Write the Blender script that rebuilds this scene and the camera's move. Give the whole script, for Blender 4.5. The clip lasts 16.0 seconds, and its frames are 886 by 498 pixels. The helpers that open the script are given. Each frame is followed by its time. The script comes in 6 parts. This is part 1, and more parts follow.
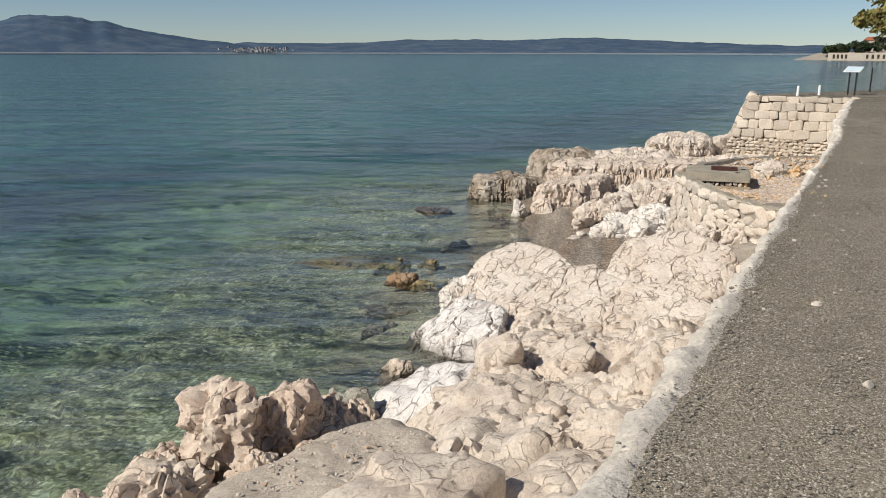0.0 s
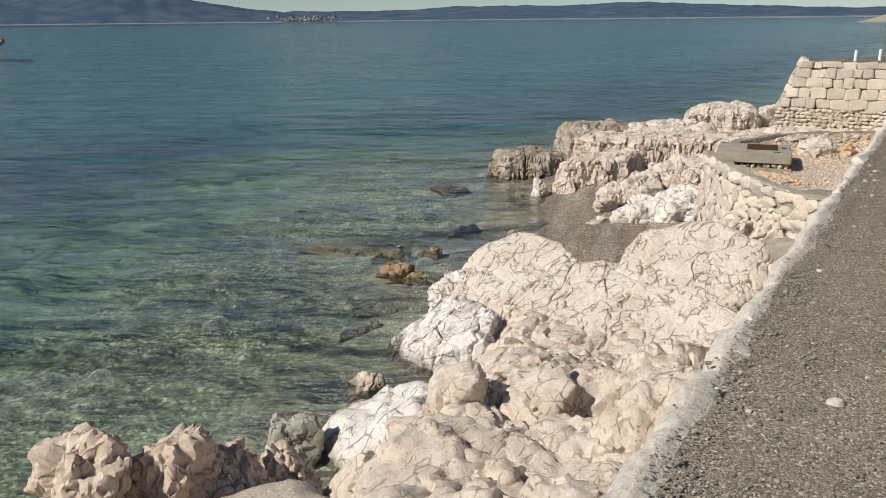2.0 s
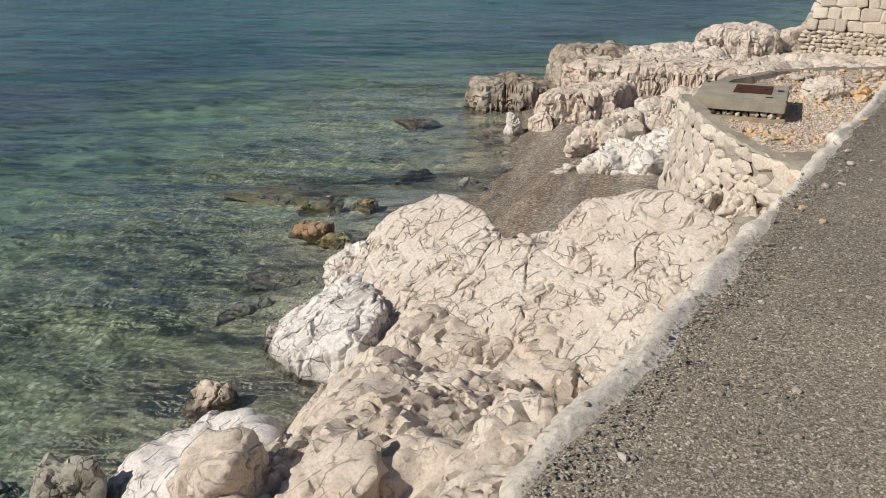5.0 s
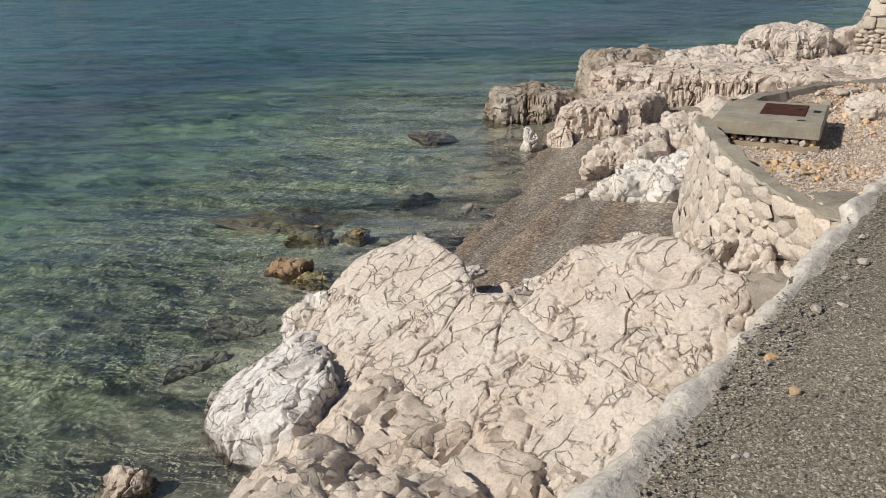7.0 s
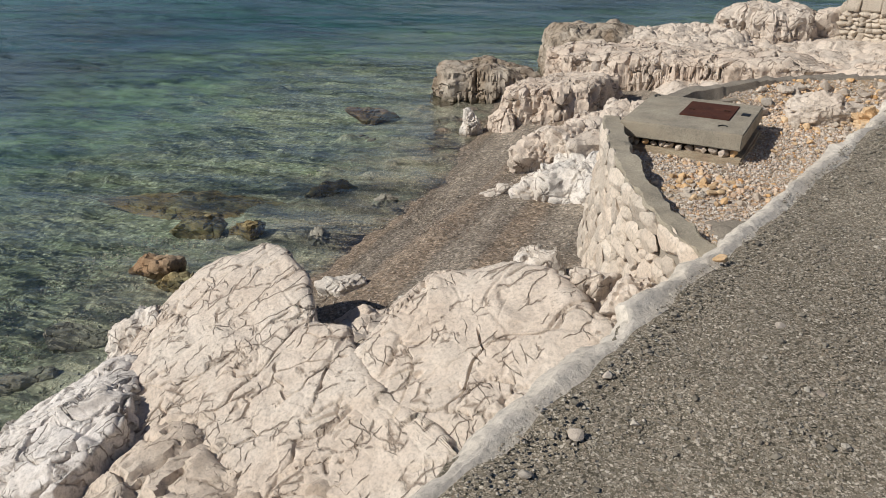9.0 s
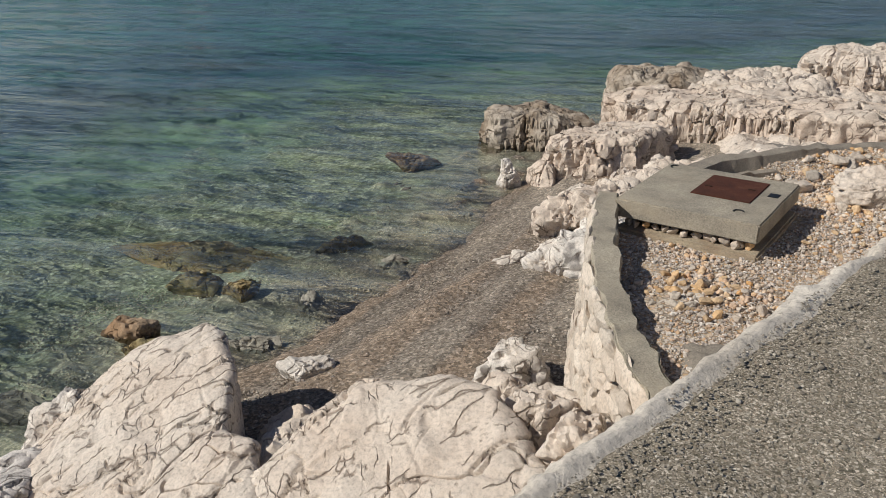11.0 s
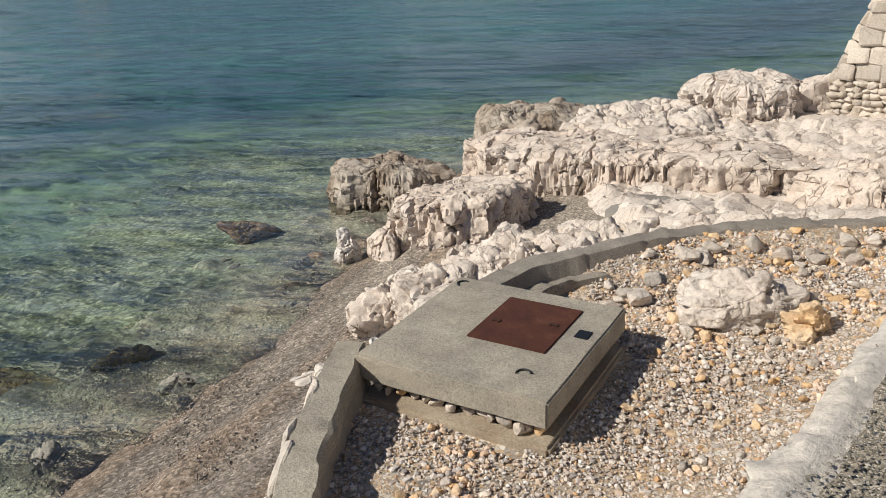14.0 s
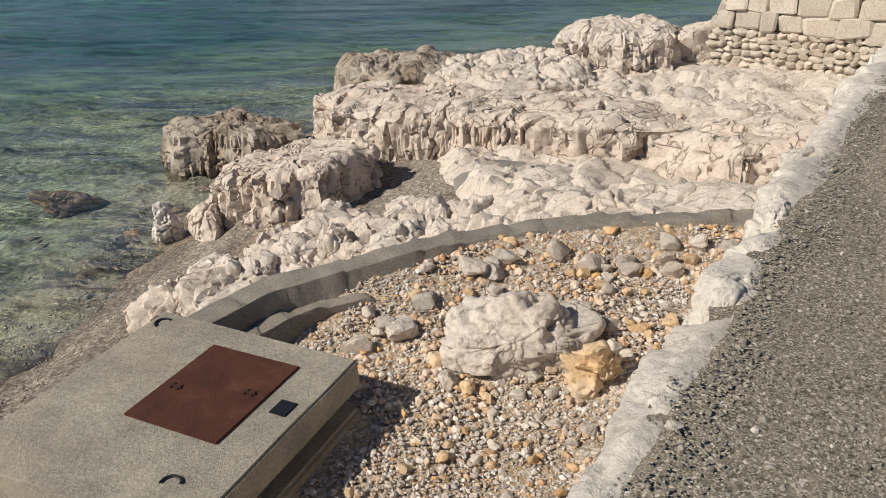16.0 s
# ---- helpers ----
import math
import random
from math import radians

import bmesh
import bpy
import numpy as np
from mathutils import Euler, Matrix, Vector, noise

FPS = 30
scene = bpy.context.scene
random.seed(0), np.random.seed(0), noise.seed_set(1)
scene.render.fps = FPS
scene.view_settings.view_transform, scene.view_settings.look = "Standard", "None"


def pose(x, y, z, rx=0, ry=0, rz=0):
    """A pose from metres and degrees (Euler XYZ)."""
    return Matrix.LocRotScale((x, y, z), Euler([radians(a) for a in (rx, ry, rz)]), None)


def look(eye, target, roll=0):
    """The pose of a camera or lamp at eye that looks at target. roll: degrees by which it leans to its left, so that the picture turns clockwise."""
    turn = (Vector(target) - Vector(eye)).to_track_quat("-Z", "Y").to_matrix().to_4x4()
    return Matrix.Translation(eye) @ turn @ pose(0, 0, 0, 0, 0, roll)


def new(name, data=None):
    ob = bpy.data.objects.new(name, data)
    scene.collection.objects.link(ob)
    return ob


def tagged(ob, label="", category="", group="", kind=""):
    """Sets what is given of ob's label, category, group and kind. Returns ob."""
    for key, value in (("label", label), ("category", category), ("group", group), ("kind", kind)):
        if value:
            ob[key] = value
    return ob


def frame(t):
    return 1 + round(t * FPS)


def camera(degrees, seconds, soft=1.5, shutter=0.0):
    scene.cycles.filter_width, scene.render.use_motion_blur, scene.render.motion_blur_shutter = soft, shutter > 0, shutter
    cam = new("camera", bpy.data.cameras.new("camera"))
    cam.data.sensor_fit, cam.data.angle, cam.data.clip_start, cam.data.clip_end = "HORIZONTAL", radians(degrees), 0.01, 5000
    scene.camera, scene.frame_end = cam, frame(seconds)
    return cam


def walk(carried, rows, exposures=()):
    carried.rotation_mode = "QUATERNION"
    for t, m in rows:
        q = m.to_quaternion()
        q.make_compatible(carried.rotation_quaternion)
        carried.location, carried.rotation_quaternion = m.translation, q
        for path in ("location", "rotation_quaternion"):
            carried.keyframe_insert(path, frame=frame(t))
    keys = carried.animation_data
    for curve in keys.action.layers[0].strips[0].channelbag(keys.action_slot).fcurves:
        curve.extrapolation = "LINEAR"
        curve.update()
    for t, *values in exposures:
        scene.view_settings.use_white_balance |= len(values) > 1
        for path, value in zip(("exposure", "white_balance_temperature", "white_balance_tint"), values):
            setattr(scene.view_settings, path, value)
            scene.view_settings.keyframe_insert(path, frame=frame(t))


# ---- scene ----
cam = camera(58.5, 16.0, soft=0.6)
PATH = [
    (0, (0.31, -0.032, 1.637), (-0.649, 1.656, 1.154), 0.1),
    (0.5, (0.325, 0.453, 1.634), (-0.759, 2.047, 1.1), 0.9),
    (1, (0.224, 1.003, 1.608), (-0.875, 2.565, 1.014), 0.6),
    (1.5, (0.261, 1.586, 1.597), (-0.796, 3.183, 1.019), -0.1),
    (2, (0.266, 2.11, 1.584), (-0.786, 3.717, 1.026), -0.6),
    (2.5, (0.299, 2.682, 1.561), (-0.774, 4.265, 0.974), -1.6),
    (3, (0.304, 3.228, 1.567), (-0.846, 4.73, 0.918), -2.3),
    (3.5, (0.29, 3.82, 1.574), (-0.84, 5.321, 0.889), -1.4),
    (4, (0.378, 4.39, 1.59), (-0.715, 5.909, 0.884), -0.7),
    (4.2, (0.369, 4.611, 1.576), (-0.709, 6.137, 0.862), -0.1),
    (6.3, (0.412, 6.645, 1.561), (-0.72, 8.06, 0.715), -1.0),
    (6.5, (0.379, 6.834, 1.597), (-0.8, 8.227, 0.779), -1.7),
    (7, (0.29, 7.359, 1.6), (-0.902, 8.773, 0.84), -2.1),
    (7.5, (0.334, 7.936, 1.597), (-0.828, 9.368, 0.824), -1.4),
    (8, (0.358, 8.453, 1.551), (-0.769, 9.891, 0.738), -0.2),
    (8.2, (0.398, 8.699, 1.547), (-0.716, 10.149, 0.738), 0.2),
    (10.3, (0.612, 10.866, 1.515), (-0.711, 12.076, 0.628), -1.5),
    (10.5, (0.603, 11.07, 1.549), (-0.734, 12.287, 0.695), -1.3),
    (11, (0.602, 11.561, 1.568), (-0.769, 12.794, 0.795), -0.9),
    (11.5, (0.475, 12.042, 1.538), (-0.944, 13.251, 0.812), -1.1),
    (12, (0.35, 12.592, 1.521), (-1.156, 13.701, 0.813), -2.6),
    (12.5, (0.224, 13.038, 1.528), (-1.322, 14.102, 0.835), -2.5),
    (13, (0.119, 13.61, 1.539), (-1.344, 14.802, 0.876), -1.9),
    (13.5, (0.007, 14.058, 1.522), (-1.422, 15.273, 0.828), -3.1),
    (13.9, (-0.074, 14.51, 1.532), (-1.381, 15.843, 0.816), -3.0),
    (14, (-0.079, 14.627, 1.525), (-1.347, 15.996, 0.803), -2.7),
    (14.5, (-0.056, 15.159, 1.504), (-1.148, 16.65, 0.741), -1.7),
    (15, (-0.055, 15.69, 1.481), (-0.982, 17.273, 0.685), -0.5),
    (15.5, (0.015, 16.166, 1.448), (-0.932, 17.717, 0.613), -0.2),
    (16, (-0.048, 16.589, 1.42), (-1.132, 18.03, 0.555), -1.6),
]
walk(cam, [(t, look(eye, target, roll)) for t, eye, target, roll in PATH], exposures=[(0.0, 0.05, 6500, 8), (4.0, -0.02, 6500, 8), (7.0, -0.11, 6480, 8), (11.5, -0.14, 6450, 8), (13.2, 0.10, 6430, 8), (14.5, 0.14, 6480, 8), (16.0, 0.02, 6580, 8)])

SEA = -3.45                      # sea level; the promenade lies at z = 0

# ---- light ----
SUN_FROM = Vector((-0.45, -0.75, 0.74)).normalized()
world = bpy.data.worlds.new("world")
scene.world = world
world.use_nodes = True
wn = world.node_tree
sky = wn.nodes.new("ShaderNodeTexSky")
sky.sky_type, sky.sun_disc = "NISHITA", False
sky.sun_elevation = math.asin(SUN_FROM.z)
sky.sun_rotation = math.atan2(SUN_FROM.x, SUN_FROM.y)
sky.air_density, sky.dust_density, sky.ozone_density = 0.7, 0.1, 2.2
wn.nodes["Background"].inputs["Strength"].default_value = 0.066
tint = wn.nodes.new("ShaderNodeMix")
tint.data_type, tint.blend_type = "RGBA", "MULTIPLY"
tint.inputs[0].default_value, tint.inputs[7].default_value = 1.0, (0.97, 0.99, 1.03, 1)
wn.links.new(sky.outputs[0], tint.inputs[6])
wn.links.new(tint.outputs[2], wn.nodes["Background"].inputs[0])
lamp = bpy.data.lights.new("sun", "SUN")
lamp.energy, lamp.angle, lamp.color = 4.8, radians(0.6), (1.0, 0.93, 0.83)
sun = new("sun", lamp)
sun.matrix_world = look(SUN_FROM * 50, (0, 0, 0))


# ---- numeric noise ----
def hashed(i, j, k, seed):
    h = (i.astype(np.int64) * 374761393 + j.astype(np.int64) * 668265263 + k.astype(np.int64) * 2147483647 + seed * 974634777) & 0xFFFFFFFF
    h = ((h ^ (h >> 13)) * 1274126177) & 0xFFFFFFFF
    h = ((h ^ (h >> 15)) * 2246822519) & 0xFFFFFFFF
    return ((h ^ (h >> 16)) & 0xFFFFFF) / float(0x1000000)


def vnoise(p, seed=0):
    """Smooth value noise in -1..1 for an (n, 3) array."""
    f = np.floor(p)
    u = p - f
    u = u * u * u * (u * (u * 6 - 15) + 10)
    i, j, k = (f[:, a].astype(np.int64) for a in range(3))
    out = np.zeros(len(p))
    for a in (0, 1):
        for b in (0, 1):
            for c in (0, 1):
                w = (u[:, 0] if a else 1 - u[:, 0]) * (u[:, 1] if b else 1 - u[:, 1]) * (u[:, 2] if c else 1 - u[:, 2])
                out += w * hashed(i + a, j + b, k + c, seed)
    return out * 2 - 1


def fbm(p, octaves=4, seed=0, gain=0.5):
    out, amp = np.zeros(len(p)), 1.0
    for o in range(octaves):
        out += amp * vnoise(p * 2.03 ** o + 17.3 * o, seed + o)
        amp *= gain
    return out


def worley(p, seed=0):
    """Distance to the nearest and second nearest feature point, and a random number of the nearest cell."""
    f = np.floor(p)
    i, j, k = (f[:, a].astype(np.int64) for a in range(3))
    f1, f2, cell = np.full(len(p), 9.0), np.full(len(p), 9.0), np.zeros(len(p))
    for a in (-1, 0, 1):
        for b in (-1, 0, 1):
            for c in (-1, 0, 1):
                q = np.stack([i + a + hashed(i + a, j + b, k + c, seed), j + b + hashed(i + a, j + b, k + c, seed + 1),
                              k + c + hashed(i + a, j + b, k + c, seed + 2)], 1)
                d = np.sqrt(((q - p) ** 2).sum(1))
                near = d < f1
                f2 = np.where(near, f1, np.minimum(f2, d))
                cell = np.where(near, hashed(i + a, j + b, k + c, seed + 3), cell)
                f1 = np.where(near, d, f1)
    return f1, f2, cell


def fracture(p, size, step, tilt, seed):
    """Broken rock: every cell has a level and a slope of its own, with worn steps and a narrow joint between them."""
    q = p / size
    f = np.floor(q)
    i, j, k = (f[:, a].astype(np.int64) for a in range(3))
    f1, f2 = np.full(len(p), 9.0), np.full(len(p), 9.0)
    total, weight = np.zeros(len(p)), np.full(len(p), 1e-9)
    for a in (-1, 0, 1):
        for b in (-1, 0, 1):
            for c in (-1, 0, 1):
                h = [hashed(i + a, j + b, k + c, seed + n) for n in range(7)]
                o = q - np.stack([i + a + h[0], j + b + h[1], k + c + h[2]], 1)
                d = np.sqrt((o ** 2).sum(1))
                v = step * (h[3] - 0.5) + tilt * size * ((h[4] - 0.5) * o[:, 0] + (h[5] - 0.5) * o[:, 1] + (h[6] - 0.5) * o[:, 2]) * 2
                w = np.exp(-40.0 * d)
                total += w * v
                weight += w
                f2 = np.where(d < f1, f1, np.minimum(f2, d))
                f1 = np.minimum(f1, d)
    return total / weight - 0.30 * step * (1 - smooth(0.0, 0.06, f2 - f1))


def joints(q, size, seed, wobble=0.12):
    """The distance in metres to a network of wandering joints whose cells have that size along each axis, and a number for the cell."""
    size = np.array(size)
    w = np.stack([fbm(q / (size.min() * 1.1), 3, seed + 60 + a) for a in range(3)], 1) * wobble * size.min() * 2
    p = (q + w) / size
    f = np.floor(p)
    i, j, k = (f[:, a].astype(np.int64) for a in range(3))
    f1, f2, cell = np.full(len(p), 9.0), np.full(len(p), 9.0), np.zeros(len(p))
    o1, o2 = np.ones_like(p), -np.ones_like(p)
    for a in (-1, 0, 1):
        for b in (-1, 0, 1):
            for c in (-1, 0, 1):
                h = [hashed(i + a, j + b, k + c, seed + n) for n in range(4)]
                o = p - np.stack([i + a + h[0], j + b + h[1], k + c + h[2]], 1)
                d = np.sqrt((o ** 2).sum(1))
                near, second = d < f1, (d >= f1) & (d < f2)
                f2 = np.where(near, f1, np.where(second, d, f2))
                o2 = np.where(near[:, None], o1, np.where(second[:, None], o, o2))
                f1, o1, cell = np.where(near, d, f1), np.where(near[:, None], o, o1), np.where(near, h[3], cell)
    slope = np.linalg.norm((o2 / (f2[:, None] + 1e-9) - o1 / (f1[:, None] + 1e-9)) / size, axis=1)
    return (f2 - f1) / np.maximum(slope, 0.3), cell


def smooth(a, b, x):
    t = np.clip((x - a) / (b - a), 0, 1)
    return t * t * (3 - 2 * t)


# ---- materials ----
class Nodes:
    """A short hand for a material's nodes."""

    def __init__(self, name):
        self.mat = bpy.data.materials.new(name)
        self.mat.use_nodes = True
        self.tree = self.mat.node_tree
        self.bsdf = self.tree.nodes["Principled BSDF"]
        self.out = self.tree.nodes["Material Output"]
        self.co = self.tree.nodes.new("ShaderNodeTexCoord").outputs["Object"]
        self.pos = self.tree.nodes.new("ShaderNodeNewGeometry").outputs["Position"]
        self.island = self.tree.nodes.new("ShaderNodeNewGeometry").outputs["Random Per Island"]
        self.random = self.tree.nodes.new("ShaderNodeObjectInfo").outputs["Random"]

    def link(self, value, socket):
        if isinstance(value, bpy.types.NodeSocket):
            self.tree.links.new(value, socket)
        elif socket.type == "RGBA":
            socket.default_value = (*value, 1) if isinstance(value, tuple) else (value, value, value, 1)
        else:
            socket.default_value = value

    def scaled(self, vector, sx, sy=None, sz=None, turn=0.0):
        """Stretches a vector along axes turned by that angle."""
        if turn:
            r = self.tree.nodes.new("ShaderNodeMapping")
            r.inputs["Rotation"].default_value = (0, 0, -turn)
            self.link(vector, r.inputs["Vector"])
            vector = r.outputs[0]
        n = self.tree.nodes.new("ShaderNodeMapping")
        n.inputs["Scale"].default_value = (sx, sy if sy else sx, sz if sz else sx)
        self.link(vector, n.inputs["Vector"])
        return n.outputs[0]

    def noise(self, scale, detail=4, rough=0.55, vector=None, distort=0.0):
        n = self.tree.nodes.new("ShaderNodeTexNoise")
        n.inputs["Scale"].default_value, n.inputs["Detail"].default_value = scale, detail
        n.inputs["Roughness"].default_value, n.inputs["Distortion"].default_value = rough, distort
        self.link(vector if vector else self.co, n.inputs["Vector"])
        return n.outputs["Fac"]

    def voronoi(self, scale, feature="F1", vector=None, out="Distance"):
        n = self.tree.nodes.new("ShaderNodeTexVoronoi")
        n.feature = feature
        n.inputs["Scale"].default_value = scale
        self.link(vector if vector else self.co, n.inputs["Vector"])
        return n.outputs[out]

    def ramp(self, fac, *stops):
        n = self.tree.nodes.new("ShaderNodeValToRGB")
        while len(n.color_ramp.elements) < len(stops):
            n.color_ramp.elements.new(0.5)
        for e, (at, c) in zip(n.color_ramp.elements, stops):
            e.position = at
            e.color = (c, c, c, 1) if not isinstance(c, tuple) else (*c, 1)
        self.link(fac, n.inputs[0])
        return n.outputs[0]

    def mix(self, fac, a, b, kind="MIX"):
        n = self.tree.nodes.new("ShaderNodeMix")
        n.data_type, n.blend_type = "RGBA", kind
        self.link(fac, n.inputs[0])
        self.link(a, n.inputs[6])
        self.link(b, n.inputs[7])
        return n.outputs[2]

    def math(self, kind, a, b=0.0, c=0.0):
        n = self.tree.nodes.new("ShaderNodeMath")
        n.operation = kind
        for v, s in zip((a, b, c), n.inputs):
            self.link(v, s)
        return n.outputs[0]

    def axis(self, vector, which):
        n = self.tree.nodes.new("ShaderNodeSeparateXYZ")
        self.link(vector, n.inputs[0])
        return n.outputs[which]

    def bump(self, height, distance, strength=1.0, normal=None):
        n = self.tree.nodes.new("ShaderNodeBump")
        n.inputs["Distance"].default_value, n.inputs["Strength"].default_value = distance, strength
        self.link(height, n.inputs["Height"])
        if normal:
            self.link(normal, n.inputs["Normal"])
        return n.outputs[0]

    def done(self, colour, rough=0.9, normal=None, metal=0.0, spec=0.3):
        self.link(colour, self.bsdf.inputs["Base Color"])
        self.link(rough, self.bsdf.inputs["Roughness"])
        self.link(metal, self.bsdf.inputs["Metallic"])
        self.link(spec, self.bsdf.inputs["Specular IOR Level"])
        if normal:
            self.link(normal, self.bsdf.inputs["Normal"])
        return self.mat


def limestone(name, light, warm, grey, amount=0.45, wet=True, pits=0.5, cracks=0.8, vary=0.0, grain=1.0):
    """Weathered karst limestone: pale body, warm or pink patches, grey lichen, dark cracks and fine relief. Shade in
    cracks and pits is part of the colour.
    """
    m = Nodes(name)
    patches = m.ramp(m.noise(1.3, 6, 0.62, m.pos, 0.4), (0.36, 0.0), (0.68, 1.0))
    c = m.mix(patches, light, warm)
    lichen = m.ramp(m.noise(2.6, 9, 0.7, m.scaled(m.pos, 1, 1, 0.7)), (0.52, 0.0), (0.66, 1.0))
    c = m.mix(m.math("MULTIPLY", lichen, amount), c, grey)
    speck = m.ramp(m.noise(34, 8, 0.75, m.pos), (0.32, 0.62), (0.5, 0.98), (0.68, 1.12))
    c = m.mix(1.0, c, speck, "MULTIPLY")
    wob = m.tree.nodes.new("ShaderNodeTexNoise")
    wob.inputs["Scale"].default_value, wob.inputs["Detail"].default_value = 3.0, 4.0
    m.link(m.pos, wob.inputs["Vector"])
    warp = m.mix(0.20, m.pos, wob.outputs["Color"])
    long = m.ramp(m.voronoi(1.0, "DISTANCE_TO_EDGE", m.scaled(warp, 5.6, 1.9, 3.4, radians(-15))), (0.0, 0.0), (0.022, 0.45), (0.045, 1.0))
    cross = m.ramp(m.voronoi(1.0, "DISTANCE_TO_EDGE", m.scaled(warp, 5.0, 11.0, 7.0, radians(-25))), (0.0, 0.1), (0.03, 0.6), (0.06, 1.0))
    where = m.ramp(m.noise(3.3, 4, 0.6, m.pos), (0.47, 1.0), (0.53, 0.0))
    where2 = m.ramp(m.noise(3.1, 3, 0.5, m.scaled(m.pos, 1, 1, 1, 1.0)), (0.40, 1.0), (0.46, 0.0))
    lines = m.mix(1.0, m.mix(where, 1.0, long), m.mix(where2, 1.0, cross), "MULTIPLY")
    # shade of the cracks, put into the colour along these lines
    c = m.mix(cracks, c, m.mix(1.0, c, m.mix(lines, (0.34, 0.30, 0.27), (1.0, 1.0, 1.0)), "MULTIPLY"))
    holes = m.ramp(m.noise(13, 5, 0.7, m.pos, 0.3), (0.27, 0.35), (0.36, 1.0))
    # shade in the pits, multiplied into the colour as well
    c = m.mix(min(1.0, pits), c, m.mix(1.0, c, holes, "MULTIPLY"))
    if vary:
        c = m.mix(1.0, c, m.ramp(m.random, (0.0, 1.0 - vary), (1.0, 1.0 + vary * 0.3)), "MULTIPLY")
    if wet:
        z = m.axis(m.pos, 2)
        edge = m.math("ADD", z, m.math("MULTIPLY", m.noise(2.2, 4, 0.6, m.pos), 0.5))
        tide = m.ramp(m.math("SUBTRACT", SEA + 0.40, edge), (0.0, 0.0), (0.2, 1.0))
        c = m.mix(m.math("MULTIPLY", tide, 0.75), c, (0.10, 0.082, 0.055))
    run = m.scaled(m.pos, 1, 1, grain)
    n = m.bump(m.math("MULTIPLY", lines, 1.0), 0.02, cracks)
    n = m.bump(m.math("MULTIPLY", holes, 1.0), 0.012, pits, n)
    n = m.bump(m.noise(9, 9, 0.72, run, 0.4), 0.02, 0.12 + 0.45 * pits, n)
    n = m.bump(m.noise(45, 7, 0.75, run, 0.3), 0.010, 0.8, n)
    return m.done(c, 0.92, n, spec=0.15)


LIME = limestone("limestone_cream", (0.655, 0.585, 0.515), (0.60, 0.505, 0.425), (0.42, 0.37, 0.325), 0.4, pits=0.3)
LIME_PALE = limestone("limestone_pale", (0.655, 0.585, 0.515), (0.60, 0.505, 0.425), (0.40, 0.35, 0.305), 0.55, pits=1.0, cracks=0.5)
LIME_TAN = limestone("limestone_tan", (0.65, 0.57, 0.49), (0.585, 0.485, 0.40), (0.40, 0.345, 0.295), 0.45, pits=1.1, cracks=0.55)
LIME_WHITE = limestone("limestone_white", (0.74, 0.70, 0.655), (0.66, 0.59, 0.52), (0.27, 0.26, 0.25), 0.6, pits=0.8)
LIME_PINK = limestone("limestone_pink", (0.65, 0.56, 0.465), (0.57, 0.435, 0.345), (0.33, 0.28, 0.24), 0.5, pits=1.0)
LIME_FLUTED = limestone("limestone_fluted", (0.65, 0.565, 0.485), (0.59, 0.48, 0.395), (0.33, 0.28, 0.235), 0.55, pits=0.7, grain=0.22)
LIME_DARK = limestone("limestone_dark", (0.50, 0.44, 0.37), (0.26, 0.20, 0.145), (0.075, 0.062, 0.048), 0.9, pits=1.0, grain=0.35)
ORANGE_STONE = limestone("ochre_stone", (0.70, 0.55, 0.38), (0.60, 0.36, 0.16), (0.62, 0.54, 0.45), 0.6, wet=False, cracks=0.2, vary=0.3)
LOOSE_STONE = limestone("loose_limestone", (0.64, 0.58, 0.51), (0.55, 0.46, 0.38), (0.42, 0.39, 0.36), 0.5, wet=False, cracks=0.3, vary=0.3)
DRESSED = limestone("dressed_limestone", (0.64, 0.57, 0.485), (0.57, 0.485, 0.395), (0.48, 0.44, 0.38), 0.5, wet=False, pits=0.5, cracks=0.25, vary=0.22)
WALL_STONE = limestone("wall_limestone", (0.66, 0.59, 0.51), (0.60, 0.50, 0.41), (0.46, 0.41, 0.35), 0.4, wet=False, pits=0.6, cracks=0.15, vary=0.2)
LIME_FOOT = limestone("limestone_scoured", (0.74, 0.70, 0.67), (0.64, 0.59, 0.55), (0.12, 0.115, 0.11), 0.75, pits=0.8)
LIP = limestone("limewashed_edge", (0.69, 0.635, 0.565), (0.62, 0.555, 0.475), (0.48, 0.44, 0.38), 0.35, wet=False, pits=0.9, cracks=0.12)


